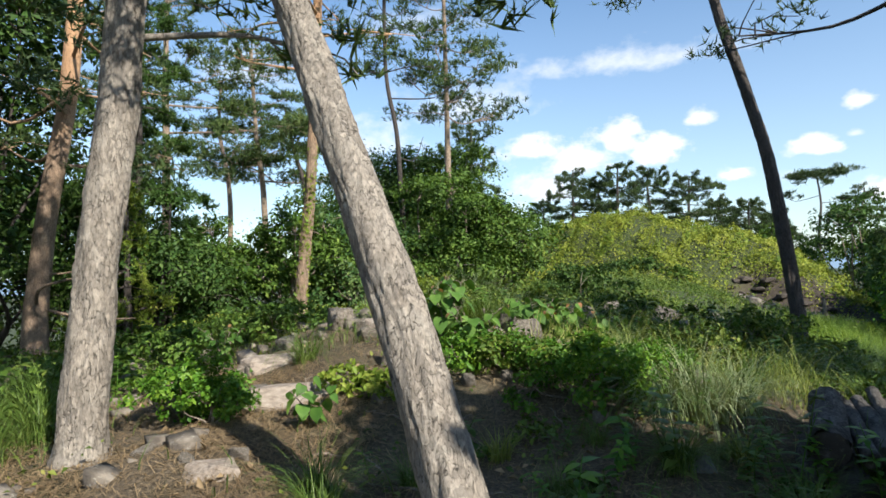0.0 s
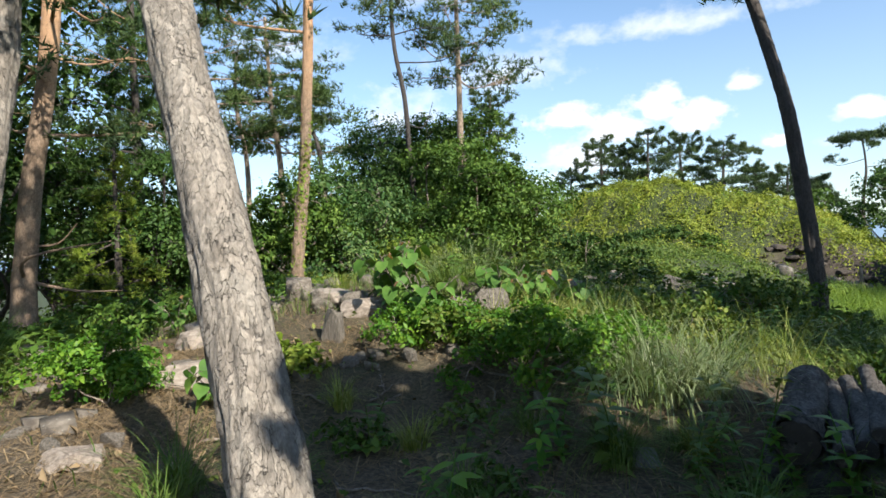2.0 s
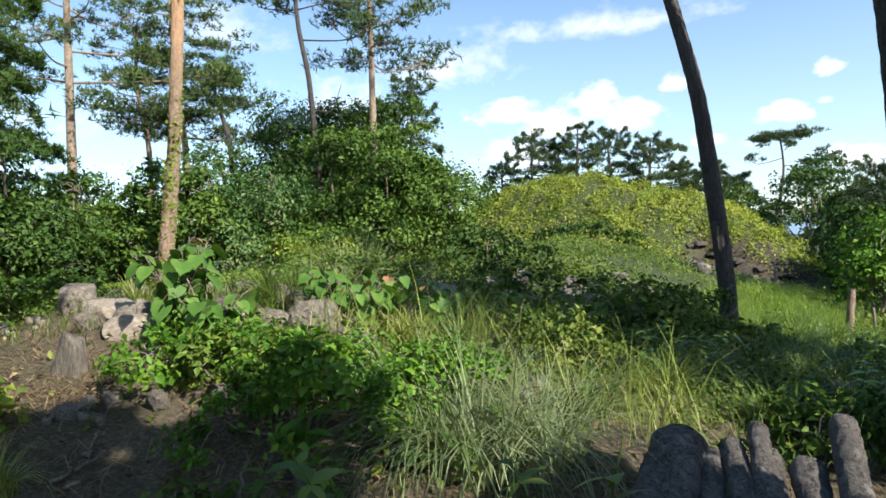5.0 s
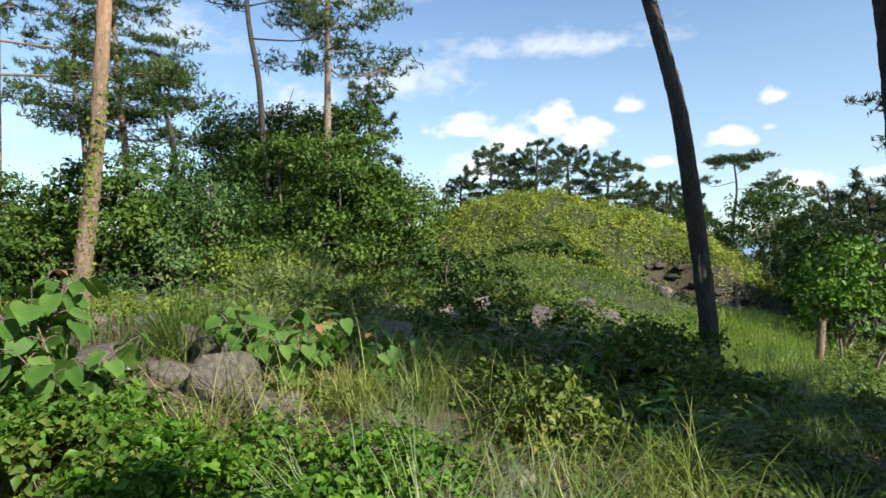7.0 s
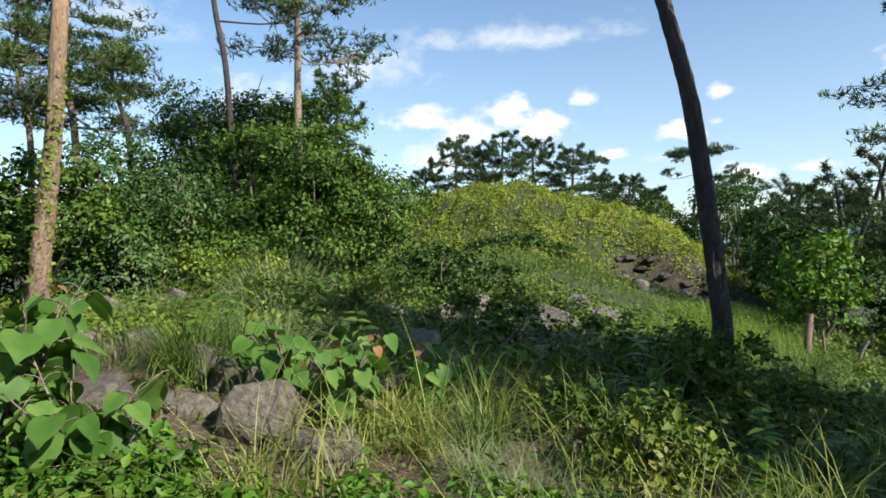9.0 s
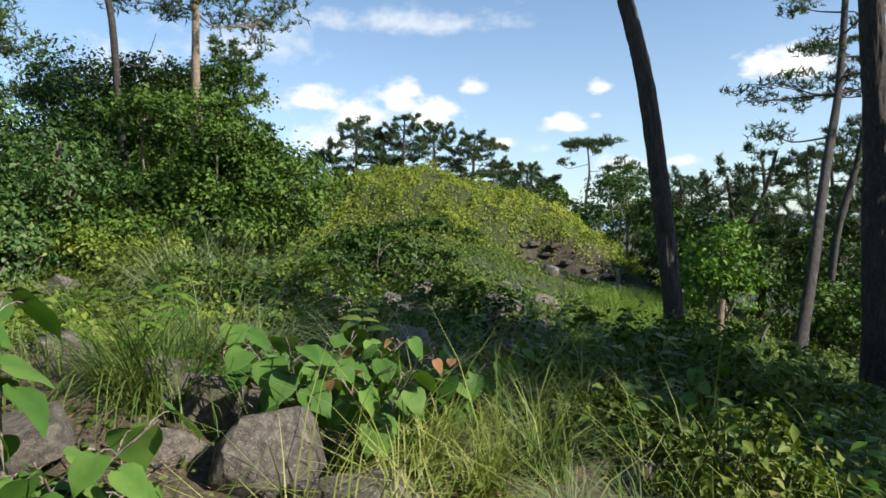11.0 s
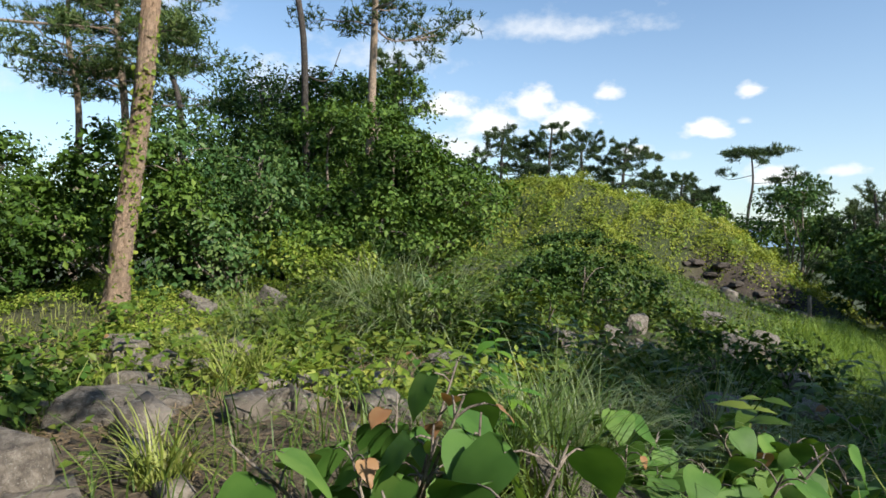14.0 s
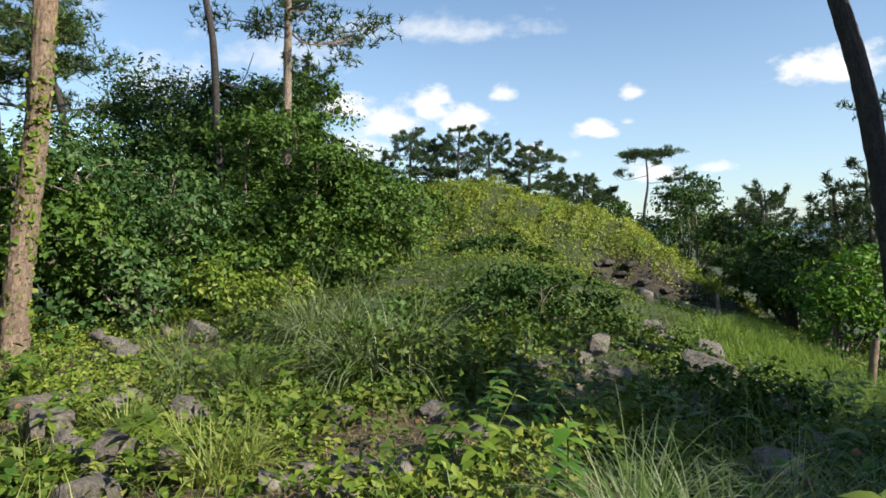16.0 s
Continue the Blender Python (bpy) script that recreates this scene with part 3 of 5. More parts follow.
def lobes_for(r, n, radius, height, low=0.3, lobe=1.5, flat=0.8):
    out = []
    for k in range(n):
        a, q = 2.4 * k + r.random(), radius * math.sqrt((k + 0.5) / n)
        z = low * height + (1 - low) * height * (0.25 + 0.75 * r.random()) * (1 - 0.45 * (q / max(radius, 0.1)) ** 2)
        s = lobe * (0.7 + 0.6 * r.random())
        out.append((q * math.cos(a), q * math.sin(a), max(z - s * 0.6, s * 0.5), s, flat))
    return out


# ---- the near pines ----
def on(x, y, dz=0.0):
    return (x, y, gz(x, y) + dz)


r1 = np.random.default_rng(11)
pine("tall pine with pale plated bark beside the stony path", [on(-4.07, 3.73), (-4.02, 3.85, 1.5), (-3.93, 4.05, 3.2), (-3.85, 4.2, 6.0), (-3.9, 4.3, 12.0)], 0.165, 0.13, MAT_BARK_PALE, MAT_NEEDLE,
     [(0.535, 50, 1.7, 0.12, 0.4)] + limbs_for(r1, 22, 0.62, 1.0, 3.2, 0.7, 1.3), 40, 0.22, 11, True, "near pines")
pine("leaning pine with thick cracked pale bark", [on(-0.68, 2.76), (-1.12, 3.05, 1.05), (-1.62, 3.35, 2.2), (-2.0, 3.62, 3.0), (-2.6, 4.0, 4.4), (-3.0, 4.3, 6.4), (-3.1, 4.5, 10.5)], 0.150, 0.09, MAT_BARK_PALE, MAT_NEEDLE,
     limbs_for(r1, 18, 0.70, 1.0, 2.6, 0.6, 1.2), 36, 0.22, 12, True, "near pines")
pine("slender dark pine leaning over the slope", [on(3.1, 13.30), (3.08, 13.32, 0.3), (2.98, 13.42, 1.55), (2.75, 13.62, 3.6), (2.42, 13.85, 5.2), (2.02, 14.1, 7.0), (1.75, 14.3, 9.0), (1.65, 14.4, 11.5)], 0.145, 0.08, MAT_BARK_DARK, MAT_NEEDLE_DARK,
     limbs_for(r1, 14, 0.76, 1.0, 2.4, 0.5, 1.1), 30, 0.17, 13, True, "near pines")
pine("straight dark pine on the lower slope", [on(5.12, 12.12), (5.1, 12.12, 0.5), (5.02, 12.12, 3.0), (4.8, 12.1, 6.0), (4.7, 12.0, 10.0)], 0.17, 0.11, MAT_BARK_DARK, MAT_NEEDLE_DARK,
     limbs_for(r1, 12, 0.72, 1.0, 2.6, 0.5, 1.1), 30, 0.17, 14, True, "near pines")

# ivy-clad red pine
tree_d = pine("tall red pine with ivy up its stem", [on(-8.15, 14.1), (-8.02, 14.1, 1.6), (-7.85, 14.15, 3.0), (-7.62, 14.1, 5.0), (-7.35, 14.0, 8.0), (-7.2, 14.0, 11.5)], 0.17, 0.10, MAT_BARK_RED, MAT_NEEDLE,
              [(0.72, 200, 2.0, 0.4, 1.0)] + limbs_for(r1, 14, 0.78, 1.0, 2.5, 0.6, 1.1), 30, 0.18, 15, True)
ia = r1.random(2600) * 2 * np.pi
iz = r1.random(2600) ** 0.8 * 4.2 + 0.2
ic = np.stack([np.interp(iz, [0, 1.2, 2.6, 4.6], [0, 0.13, 0.30, 0.53]), np.interp(iz, [0, 4.6], [0, 0.03]), iz], 1)
ido = np.stack([np.cos(ia), np.sin(ia), 0.1 + 0 * ia], 1)
keep = r1.random(2600) < np.where(np.sin(ia - 5.2 + 0.5 * np.sin(iz * 2)) > -0.2, 1.0, 0.25)
child("ivy", mesh_of("ivy", *leaves((ic + ido * (0.15 - 0.012 * iz)[:, None])[keep], ido[keep], 0.085, 0.8, 0.2, r1), MAT_VINE_LIT, False), tree_d, "green ivy leaves climbing the bark")

# ---- pines on the skyline ----
pine("slim dark pine rising out of the bushes", [on(-8.3, 22.4), (-8.25, 22.3, 3.0), (-8.1, 21.7, 4.5), (-8.0, 21.2, 6.7), (-8.35, 21.2, 9.0), (-8.3, 21.2, 12.5)], 0.125, 0.06, MAT_BARK_LOG, MAT_NEEDLE_DARK,
     [(0.55, 50, 1.1, 0.9, 0.0), (0.72, 0, 2.4, 0.2, 0.6), (0.8, 170, 1.6, 0.4, 0.7)] + limbs_for(r1, 12, 0.8, 1.0, 1.8, 0.5, 0.9), 34, 0.2, 21)
pine("tall red pine behind the bushes", [on(-6.9, 24.0), (-6.88, 24.0, 4.8), (-6.8, 23.9, 8.2), (-6.75, 23.9, 14.0)], 0.17, 0.065, MAT_BARK_TAN, MAT_NEEDLE,
     limbs_for(r1, 16, 0.64, 1.0, 2.4, 0.6, 1.5), 52, 0.2, 22)
pine("red pine with a broad crown", [on(-22.6, 26.0), (-22.5, 26.0, 7.0), (-22.4, 26.0, 13.0), (-22.2, 26, 17.0)], 0.26, 0.08, MAT_BARK_TAN, MAT_NEEDLE, limbs_for(r1, 20, 0.45, 1.0, 4.4, 1.4, 1.4), 34, 0.26, 23, group="skyline pines")
pine("slim pine with pale stem on the skyline", [on(-21.9, 30.0), (-21.6, 30, 6.0), (-22.2, 30.0, 10.0), (-22.0, 30, 13.0)], 0.17, 0.07, MAT_BARK_TAN, MAT_NEEDLE, limbs_for(r1, 12, 0.55, 1.0, 2.8, 0.8, 1.2), 34, 0.26, 24, group="skyline pines")
pine("full-crowned pine on the skyline", [on(-19.3, 30.0), (-19.4, 30, 6.0), (-19.8, 30, 10.0), (-20.0, 30, 14.6)], 0.2, 0.08, MAT_BARK_TAN, MAT_NEEDLE, limbs_for(r1, 30, 0.42, 1.0, 3.9, 0.6, 1.6, 0.5), 40, 0.26, 25, group="skyline pines")
pine("crooked dark pine stem on the skyline", [on(-16.6, 30.0), (-16.8, 30, 6.0), (-17.4, 30, 8.5), (-17.9, 30, 11.0)], 0.16, 0.06, MAT_BARK_DARK, MAT_NEEDLE, limbs_for(r1, 8, 0.7, 1.0, 2.0, 0.6, 1.1), 34, 0.26, 26, group="skyline pines")
pine("young dark pine with layered branches beside the bushes", [on(-8.4, 33.0), (-8.2, 33, 6.0), (-8.0, 33, 9.4)], 0.18, 0.04, MAT_BARK_DARK, MAT_NEEDLE_DARK, limbs_for(r1, 18, 0.5, 0.99, 2.6, 0.8, 1.0, 0.4), 50, 0.25, 27, spray=0.24, group="skyline pines")
for k, (x, y, top, reach) in enumerate([(-7.2, 57, 7.6, 2.6), (-4.3, 55, 9.9, 3.0), (-2.2, 57, 9.3, 2.6), (-0.5, 55, 10.2, 3.0), (2.0, 56, 9.8, 3.0), (5.2, 55, 8.7, 3.2), (7.6, 56, 6.7, 2.4), (10.0, 57, 6.5, 2.2), (12.2, 59, 5.6, 2.2)]):
    lean = 0.5 * math.sin(2.7 * k)
    pine("dark pine with layered boughs behind the mound", [on(x - lean, y), (x - 0.6 * lean, y, top * 0.4), (x - 0.1, y, top * 0.8), (x, y, top)], 0.2, 0.04, MAT_BARK_DARK, MAT_NEEDLE_DARK, limbs_for(r1, 24 + (k % 3) * 4, 0.36, 0.99, reach * 1.3, 0.6, 1.0, 0.3), 50, 0.25, 30 + k, spray=0.25, group="pines behind the mound")
pine("flat-topped pine on the skyline", [on(15.4, 58), (15.3, 58, 3.0), (15.6, 58, 6.0), (15.4, 58, 8.4)], 0.16, 0.05, MAT_BARK_DARK, MAT_NEEDLE_DARK,
     [(0.97, a, 1.6 + 0.5 * (a % 3), 0.3, 1.0) for a in range(0, 360, 45)] + [(0.78, 180, 2.6, 0.2, 0.8), (0.7, 10, 2.4, 0.4, 0.8), (0.86, 280, 1.8, 0.2, 0.8)], 30, 0.3, 41, group="skyline pines")
pine("thin pine with a flat crown", [on(18.6, 58), (18.4, 58, 3.0), (18.8, 58, 7.2)], 0.14, 0.05, MAT_BARK_DARK, MAT_NEEDLE_DARK, limbs_for(r1, 12, 0.66, 1.0, 2.6, 0.4, 1.0), 30, 0.3, 42, group="skyline pines")

# red-stemmed pine at the dark wood's edge
pine("red-barked pine leaning at the wood's edge", [on(-11.8, 9.75), (-11.8, 9.8, 1.0), (-11.6, 9.9, 3.0), (-11.2, 10.1, 5.6), (-11.0, 10.2, 9.0), (-11.2, 10.2, 13.0)], 0.26, 0.13, MAT_BARK_RED, MAT_NEEDLE_DARK,
     [(0.3, 10, 1.2, 0.4, 0.0), (0.2, 0, 2.4, 0.7, 0.0), (0.23, 20, 2.0, -0.3, 0.0)] + limbs_for(r1, 16, 0.5, 1.0, 3.2, 0.6, 1.3), 36, 0.2, 43)

# ---- the thicket before the skyline ----
# the left trees take MAT_LEAF_DARK: shade on that side put into leaf colour
BUSHES = [  # x, y, height, spread, lobe size, leaves, material
    (-7.5, 27.0, 7.1, 1.6, 1.5, 15000, MAT_LEAF), (-9.9, 26.8, 7.5, 1.8, 1.6, 16000, MAT_LEAF_DARK), (-12.2, 27.6, 8.2, 1.5, 1.6, 12000, MAT_LEAF_DARK),
    (-7.4, 20.4, 4.2, 2.2, 1.2, 15000, MAT_LEAF), (-5.9, 22.6, 5.5, 1.5, 1.25, 11000, MAT_LEAF), (-10.6, 20.6, 4.6, 2.0, 1.3, 9000, MAT_LEAF_DARK), (-4.9, 23.4, 4.4, 1.4, 1.2, 8000, MAT_LEAF),
]
for k, (x, y, hgt, spr, lob, cnt, mat) in enumerate(BUSHES):
    rr = np.random.default_rng(60 + k)
    broadleaf("dense green broadleaf tree in the thicket", on(x, y), lobes_for(rr, 11, spr, hgt, 0.12, lob), int(cnt * 1.9), 0.13, mat, MAT_TWIG, 60 + k, group="thicket trees")
for k, (x, y, hgt, spr, cnt) in enumerate([(-9.6, 16.2, 3.7, 1.5, 9000), (-8.0, 17.2, 3.6, 1.3, 7000), (-12.4, 15.8, 3.6, 1.6, 8000), (-13.5, 18.5, 4.0, 1.8, 7000), (-16.5, 20.0, 4.4, 2.0, 7000), (-16.0, 15.0, 3.4, 1.8, 7000), (-19.5, 22.5, 5.0, 2.2, 6000)]):
    rr = np.random.default_rng(80 + k)
    broadleaf("low evergreen bush with glossy leaves", on(x, y), lobes_for(rr, 9, spr, hgt, 0.1, 0.95), int(cnt * 1.2), 0.115, MAT_LEAF_BLUE if k == 1 else MAT_LEAF, MAT_TWIG, 80 + k, group="low bushes", name="bush")

# ---- the dark wood beside the path ----
for k, (x, y, hgt, spr, lob, cnt) in enumerate([(-15.6, 11.5, 11.0, 2.3, 1.7, 12000), (-16.5, 8.5, 13.0, 3.4, 2.1, 12000), (-14.5, 5.0, 12.0, 3.2, 2.0, 12000), (-20.0, 14.0, 12.0, 3.4, 2.1, 9000), (-22.0, 18.5, 10.0, 2.4, 1.7, 9000), (-11.5, 13.0, 3.6, 1.5, 1.0, 7000), (-22.0, 6.0, 13.0, 3.6, 2.3, 8000), (-26.0, 18.0, 11.0, 3.4, 2.2, 7000)]):
    rr = np.random.default_rng(100 + k)
    broadleaf("tall dark tree at the wood's edge", on(x, y), lobes_for(rr, 13, spr, hgt, 0.12, lob), int(cnt * 1.1) if hgt > 5 else 16000, 0.19 if hgt > 5 else 0.11, MAT_LEAF_DARK, MAT_BARK_DARK, 100 + k, group="dark wood")

for x, y, top, reach, low, mat, sd, label in [(-13.2, 14.2, 12.5, 2.6, 0.06, MAT_LEAF_DARK, 112, "tall dark conifer with drooping layered boughs"), (-15.8, 16.6, 11.5, 2.6, 0.06, MAT_LEAF_DARK, 113, "tall dark conifer with drooping layered boughs"), (-10.9, 11.3, 3.9, 1.25, 0.08, MAT_VINE_LIT, 114, "young yellow-green conifer with thin boughs")]:
    pine(label, [on(x, y), (x, y, gz(x, y) + (top - gz(x, y)) * 0.5), (x, y, top)], 0.03 * reach + 0.06, 0.03, MAT_BARK_DARK, mat, limbs_for(r1, 58 if top > 5 else 36, low, 0.99, reach, -0.7, 1.0, 0.25), 85 if top > 5 else 110, 0.17 if top > 5 else 0.10, sd, spray=0.26, group="conifers at the wood's edge", name="conifer_tree")

# trees behind and beside the walk, outside the view, which shade its first steps
for k, (x, y, hgt, spr, lob, low, cnt) in enumerate([(4.6, 0.75, 8.4, 0.7, 0.6, 0.05, 10000), (4.7, 1.3, 7.2, 0.6, 0.55, 0.05, 9000), (4.3, 3.2, 3.5, 0.6, 0.45, 0.05, 5000), (5.6, 0.9, 5.6, 0.7, 0.6, 0.1, 5000), (4.4, -2.2, 3.6, 0.8, 0.7, 0.1, 5000), (7.2, -5.0, 7.2, 1.6, 1.2, 0.5, 6000), (10.2, -3.4, 8.0, 2.0, 1.4, 0.4, 5000),
                                                             (6.6, 5.7, 9.6, 1.0, 0.9, 0.5, 5500), (7.4, 6.9, 8.6, 1.1, 0.9, 0.4, 4500), (7.5, 4.5, 5.4, 0.9, 0.8, 0.1, 5000), (8.2, 9.4, 7.0, 1.1, 0.9, 0.2, 7000), (-6.5, 1.2, 12.0, 1.6, 1.3, 0.35, 8000), (-9.5, -8.0, 10.0, 2.6, 1.8, 0.3, 4000), (2.5, -9.0, 5.0, 2.0, 1.4, 0.3, 4000)]):
    rr = np.random.default_rng(120 + k)
    broadleaf("leafy tree behind the path", on(x, y), lobes_for(rr, 12, spr, hgt, low, lob), cnt, 0.28, MAT_LEAF_DARK, MAT_BARK_DARK, 120 + k, group="trees behind the path")

# ---- the wood down the slope ----
for k, (x, y, top, reach) in enumerate([(11.8, 28, 3.4, 2.2), (14.4, 30, 4.2, 2.6), (15.0, 41, 3.4, 2.6), (16.5, 27, 3.8, 2.8), (14.5, 38, 4.2, 3.0), (19.5, 33, 5.4, 3.0), (23.5, 30, 5.8, 3.2), (18.0, 44, 4.4, 3.2), (24.5, 42, 5.6, 3.2), (28.0, 36, 6.4, 3.2)]):
    pine("dark pine in the wood down the slope", [on(x, y), (x + 0.3, y, gz(x, y) + (top - gz(x, y)) * 0.5), (x, y, top)], 0.16, 0.05, MAT_BARK_DARK, MAT_NEEDLE_DARK, limbs_for(r1, 26, 0.25, 0.99, reach, 0.9, 1.05, 0.4), 52, 0.22, 140 + k, spray=0.24, group="wood down the slope")
pine("tall pine with a pale flaking stem on the slope", [on(9.7, 20.4), (10.4, 21.0, 0.0), (11.6, 22.2, 3.0), (13.0, 23.6, 6.0), (13.6, 24.2, 10.0)], 0.17, 0.09, MAT_BARK_LOG, MAT_NEEDLE_DARK,
     [(0.62, 150, 1.6, 0.3, 0.9), (0.72, 170, 1.8, 0.4, 1.0)] + limbs_for(r1, 14, 0.72, 1.0, 2.4, 0.5, 1.1), 36, 0.2, 160)
pine("thin leaning pine in the wood down the slope", [on(9.6, 25.0), (10.2, 25, -0.4), (11.4, 25.2, 2.0), (12.0, 25.2, 4.0)], 0.10, 0.05, MAT_BARK_LOG, MAT_NEEDLE_DARK, limbs_for(r1, 10, 0.6, 1.0, 1.8, 0.4, 0.9), 34, 0.2, 161)
pine("forked dark pine in the wood down the slope", [on(13.0, 24.0), (13.3, 24.0, 1.0), (14.2, 24.2, 4.0), (14.8, 24.4, 8.0)], 0.14, 0.07, MAT_BARK_LOG, MAT_NEEDLE_DARK, limbs_for(r1, 12, 0.6, 1.0, 2.0, 0.4, 1.0), 34, 0.2, 162)
for k, (x, y, hgt, spr, cnt) in enumerate([(8.9, 23.0, 3.2, 0.6, 3500), (12.5, 22.0, 2.4, 1.2, 4000), (16.5, 22.0, 3.0, 1.4, 4000), (13.0, 33.0, 4.4, 1.8, 5000), (19.0, 26.5, 4.2, 1.9, 5000), (17.0, 52.0, 8.5, 2.6, 6000), (11.0, 49.0, 6.5, 2.4, 5000), (24.0, 52.0, 9.0, 2.8, 5000), (10.8, 27.0, 3.6, 1.6, 4000), (14.6, 25.4, 3.6, 1.8, 4000), (17.6, 30.0, 5.4, 2.0, 4000), (12.2, 31.0, 4.6, 2.0, 4500), (20.5, 38.0, 7.0, 2.6, 4000), (14.0, 45.0, 7.6, 2.6, 4000), (23.0, 27.0, 5.0, 2.2, 4000), (27.0, 33.0, 7.0, 2.8, 4000), (31.0, 44.0, 9.5, 3.0, 4000)]):
    rr = np.random.default_rng(170 + k)
    broadleaf("young broadleaf tree on the lower slope", on(x, y), lobes_for(rr, 8, spr, hgt, 0.3, 0.8 + 0.3 * spr / 1.5), cnt, 0.15 if y < 30 else 0.24, MAT_SHRUB if k == 0 else MAT_LEAF if k < 8 else MAT_LEAF_DARK, MAT_TWIG, 170 + k, group="slope trees")


# ---- ground cover ----
def scatter(n, box, keep, r):
    p = np.stack([box[0] + (box[1] - box[0]) * r.random(n), box[2] + (box[3] - box[2]) * r.random(n)], 1)
    return p[r.random(n) < keep(p[:, 0], p[:, 1])]


def wobble(x, y, f, s):
    return np.sin(f * x + s) * np.sin(f * 0.83 * y + 1.7 * s) + 0.5 * np.sin(2.3 * f * x - 1.1 * f * y + s)


def cover(name, label, n, box, keep, size, lift, material, seed, aspect=0.62):
    """Low leafy cover over the ground in uneven cushions."""
    r = np.random.default_rng(seed)
    p = scatter(n, box, keep, r)
    lump = np.clip(0.35 + 0.5 * wobble(p[:, 0], p[:, 1], 2.2, seed) + 0.35 * wobble(p[:, 0], p[:, 1], 5.3, seed + 1), 0, 1.4)
    cushion = lift * (0.12 + 1.1 * lump)
    e = 0.15
    gx = (ground_height(p[:, 0] + e, p[:, 1]) - ground_height(p[:, 0] - e, p[:, 1])) / (2 * e)
    gy = (ground_height(p[:, 0], p[:, 1] + e) - ground_height(p[:, 0], p[:, 1] - e)) / (2 * e)
    q = np.column_stack([p, ground_height(p[:, 0], p[:, 1]) + cushion * r.random(len(p)) ** 0.6])
    ob = new(name, mesh_of(name, *leaves(q, unit(np.column_stack([-gx, -gy - 0.25, np.ones(len(p))])), size, aspect, 0.2, r), material, False))
    return tagged(ob, label, "ground cover", kind="stuff")


def on_mound(x, y):
    return np.exp(-(np.abs((x - 2.2) / 10.8) ** 4 + np.abs((y - 42) / 7.4) ** 3))


def grass_band(x, y):
    """A strip of soft grass that runs down the slope."""
    return np.exp(-((x - 3.6 - 0.27 * (y - 13)) / 1.9) ** 2) * step(y, 12, 14.5)


def bare_path(x, y):
    """The trodden, bare part: the start of the walk, the stony path and the pale track on the mound."""
    a = np.exp(-(((x - 0.6) / 2.1) ** 2 + ((y - 3.0) / 2.6) ** 2))
    b = np.exp(-(((x + 3.2) / 1.2) ** 2 + ((y - 4.9) / 1.9) ** 2))
    c = np.exp(-(((x - 0.35 - 0.25 * (y - 37.5)) / 0.5) ** 2 + ((y - 38) / 1.5) ** 2))
    d, along = -0.47 * (x - 8.4) - 0.88 * (y - 35.0), 0.88 * (x - 8.4) - 0.47 * (y - 35.0)
    e = np.exp(-(np.abs(along) / 3.3) ** 4 - ((d - 0.7) / 1.2) ** 2)
    return np.clip(a + b + 0.9 * c + e, 0, 1)


cover("mound_vines", "yellow-green creeping vine leaves over the mound", 170000, (-9, 15, 32.5, 47), lambda x, y: np.clip(on_mound(x, y) * 1.6, 0, 1) * (1 - 0.92 * bare_path(x, y)) * np.clip(0.6 + 0.6 * wobble(x, y, 1.3, 2) + 0.3 * wobble(x, y, 3.1, 9), 0.25, 1), 0.12, 0.5, MAT_VINE, 201)
cover("mound_cushions", "taller leafy cushions on the mound", 40000, (-9, 14, 33, 46), lambda x, y: np.clip(on_mound(x, y) * 1.6, 0, 1) * (1 - bare_path(x, y)) * (wobble(x, y, 2.1, 4) > 0.55), 0.16, 0.55, MAT_VINE_LIT, 207)
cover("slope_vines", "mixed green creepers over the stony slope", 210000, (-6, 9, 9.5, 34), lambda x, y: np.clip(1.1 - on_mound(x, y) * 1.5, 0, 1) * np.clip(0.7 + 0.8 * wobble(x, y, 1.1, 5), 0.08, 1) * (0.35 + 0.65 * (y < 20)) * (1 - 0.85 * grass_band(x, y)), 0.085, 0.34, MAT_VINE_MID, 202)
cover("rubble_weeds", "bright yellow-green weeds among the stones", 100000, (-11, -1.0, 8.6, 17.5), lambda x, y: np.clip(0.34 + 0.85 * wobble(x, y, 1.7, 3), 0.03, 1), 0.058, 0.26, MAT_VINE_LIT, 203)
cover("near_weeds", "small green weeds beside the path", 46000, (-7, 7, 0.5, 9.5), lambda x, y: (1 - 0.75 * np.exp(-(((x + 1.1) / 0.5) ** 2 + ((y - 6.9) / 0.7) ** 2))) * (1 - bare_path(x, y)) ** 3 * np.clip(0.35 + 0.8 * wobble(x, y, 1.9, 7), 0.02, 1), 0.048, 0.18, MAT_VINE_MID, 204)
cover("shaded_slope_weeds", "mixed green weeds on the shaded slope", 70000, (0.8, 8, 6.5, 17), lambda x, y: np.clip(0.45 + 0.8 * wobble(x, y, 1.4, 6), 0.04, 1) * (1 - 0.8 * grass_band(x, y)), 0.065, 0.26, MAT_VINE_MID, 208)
cover("wood_floor_plants", "shaded undergrowth at the wood's edge", 60000, (-24, -5, 2, 26), lambda x, y: np.clip(0.5 + 0.8 * wobble(x, y, 0.9, 4), 0.1, 1) * (x < -4.6 - 0.25 * (y - 3)), 0.13, 0.35, MAT_LEAF, 205)
cover("lower_slope_plants", "undergrowth on the lower slope", 60000, (5.5, 22, 14, 34), lambda x, y: np.clip(0.6 + 0.7 * wobble(x, y, 1.0, 6), 0.1, 1) * np.clip((x - 2) / 3 + 0.2, 0, 1) * (1 - 0.85 * grass_band(x, y)), 0.11, 0.30, MAT_VINE_MID, 206)


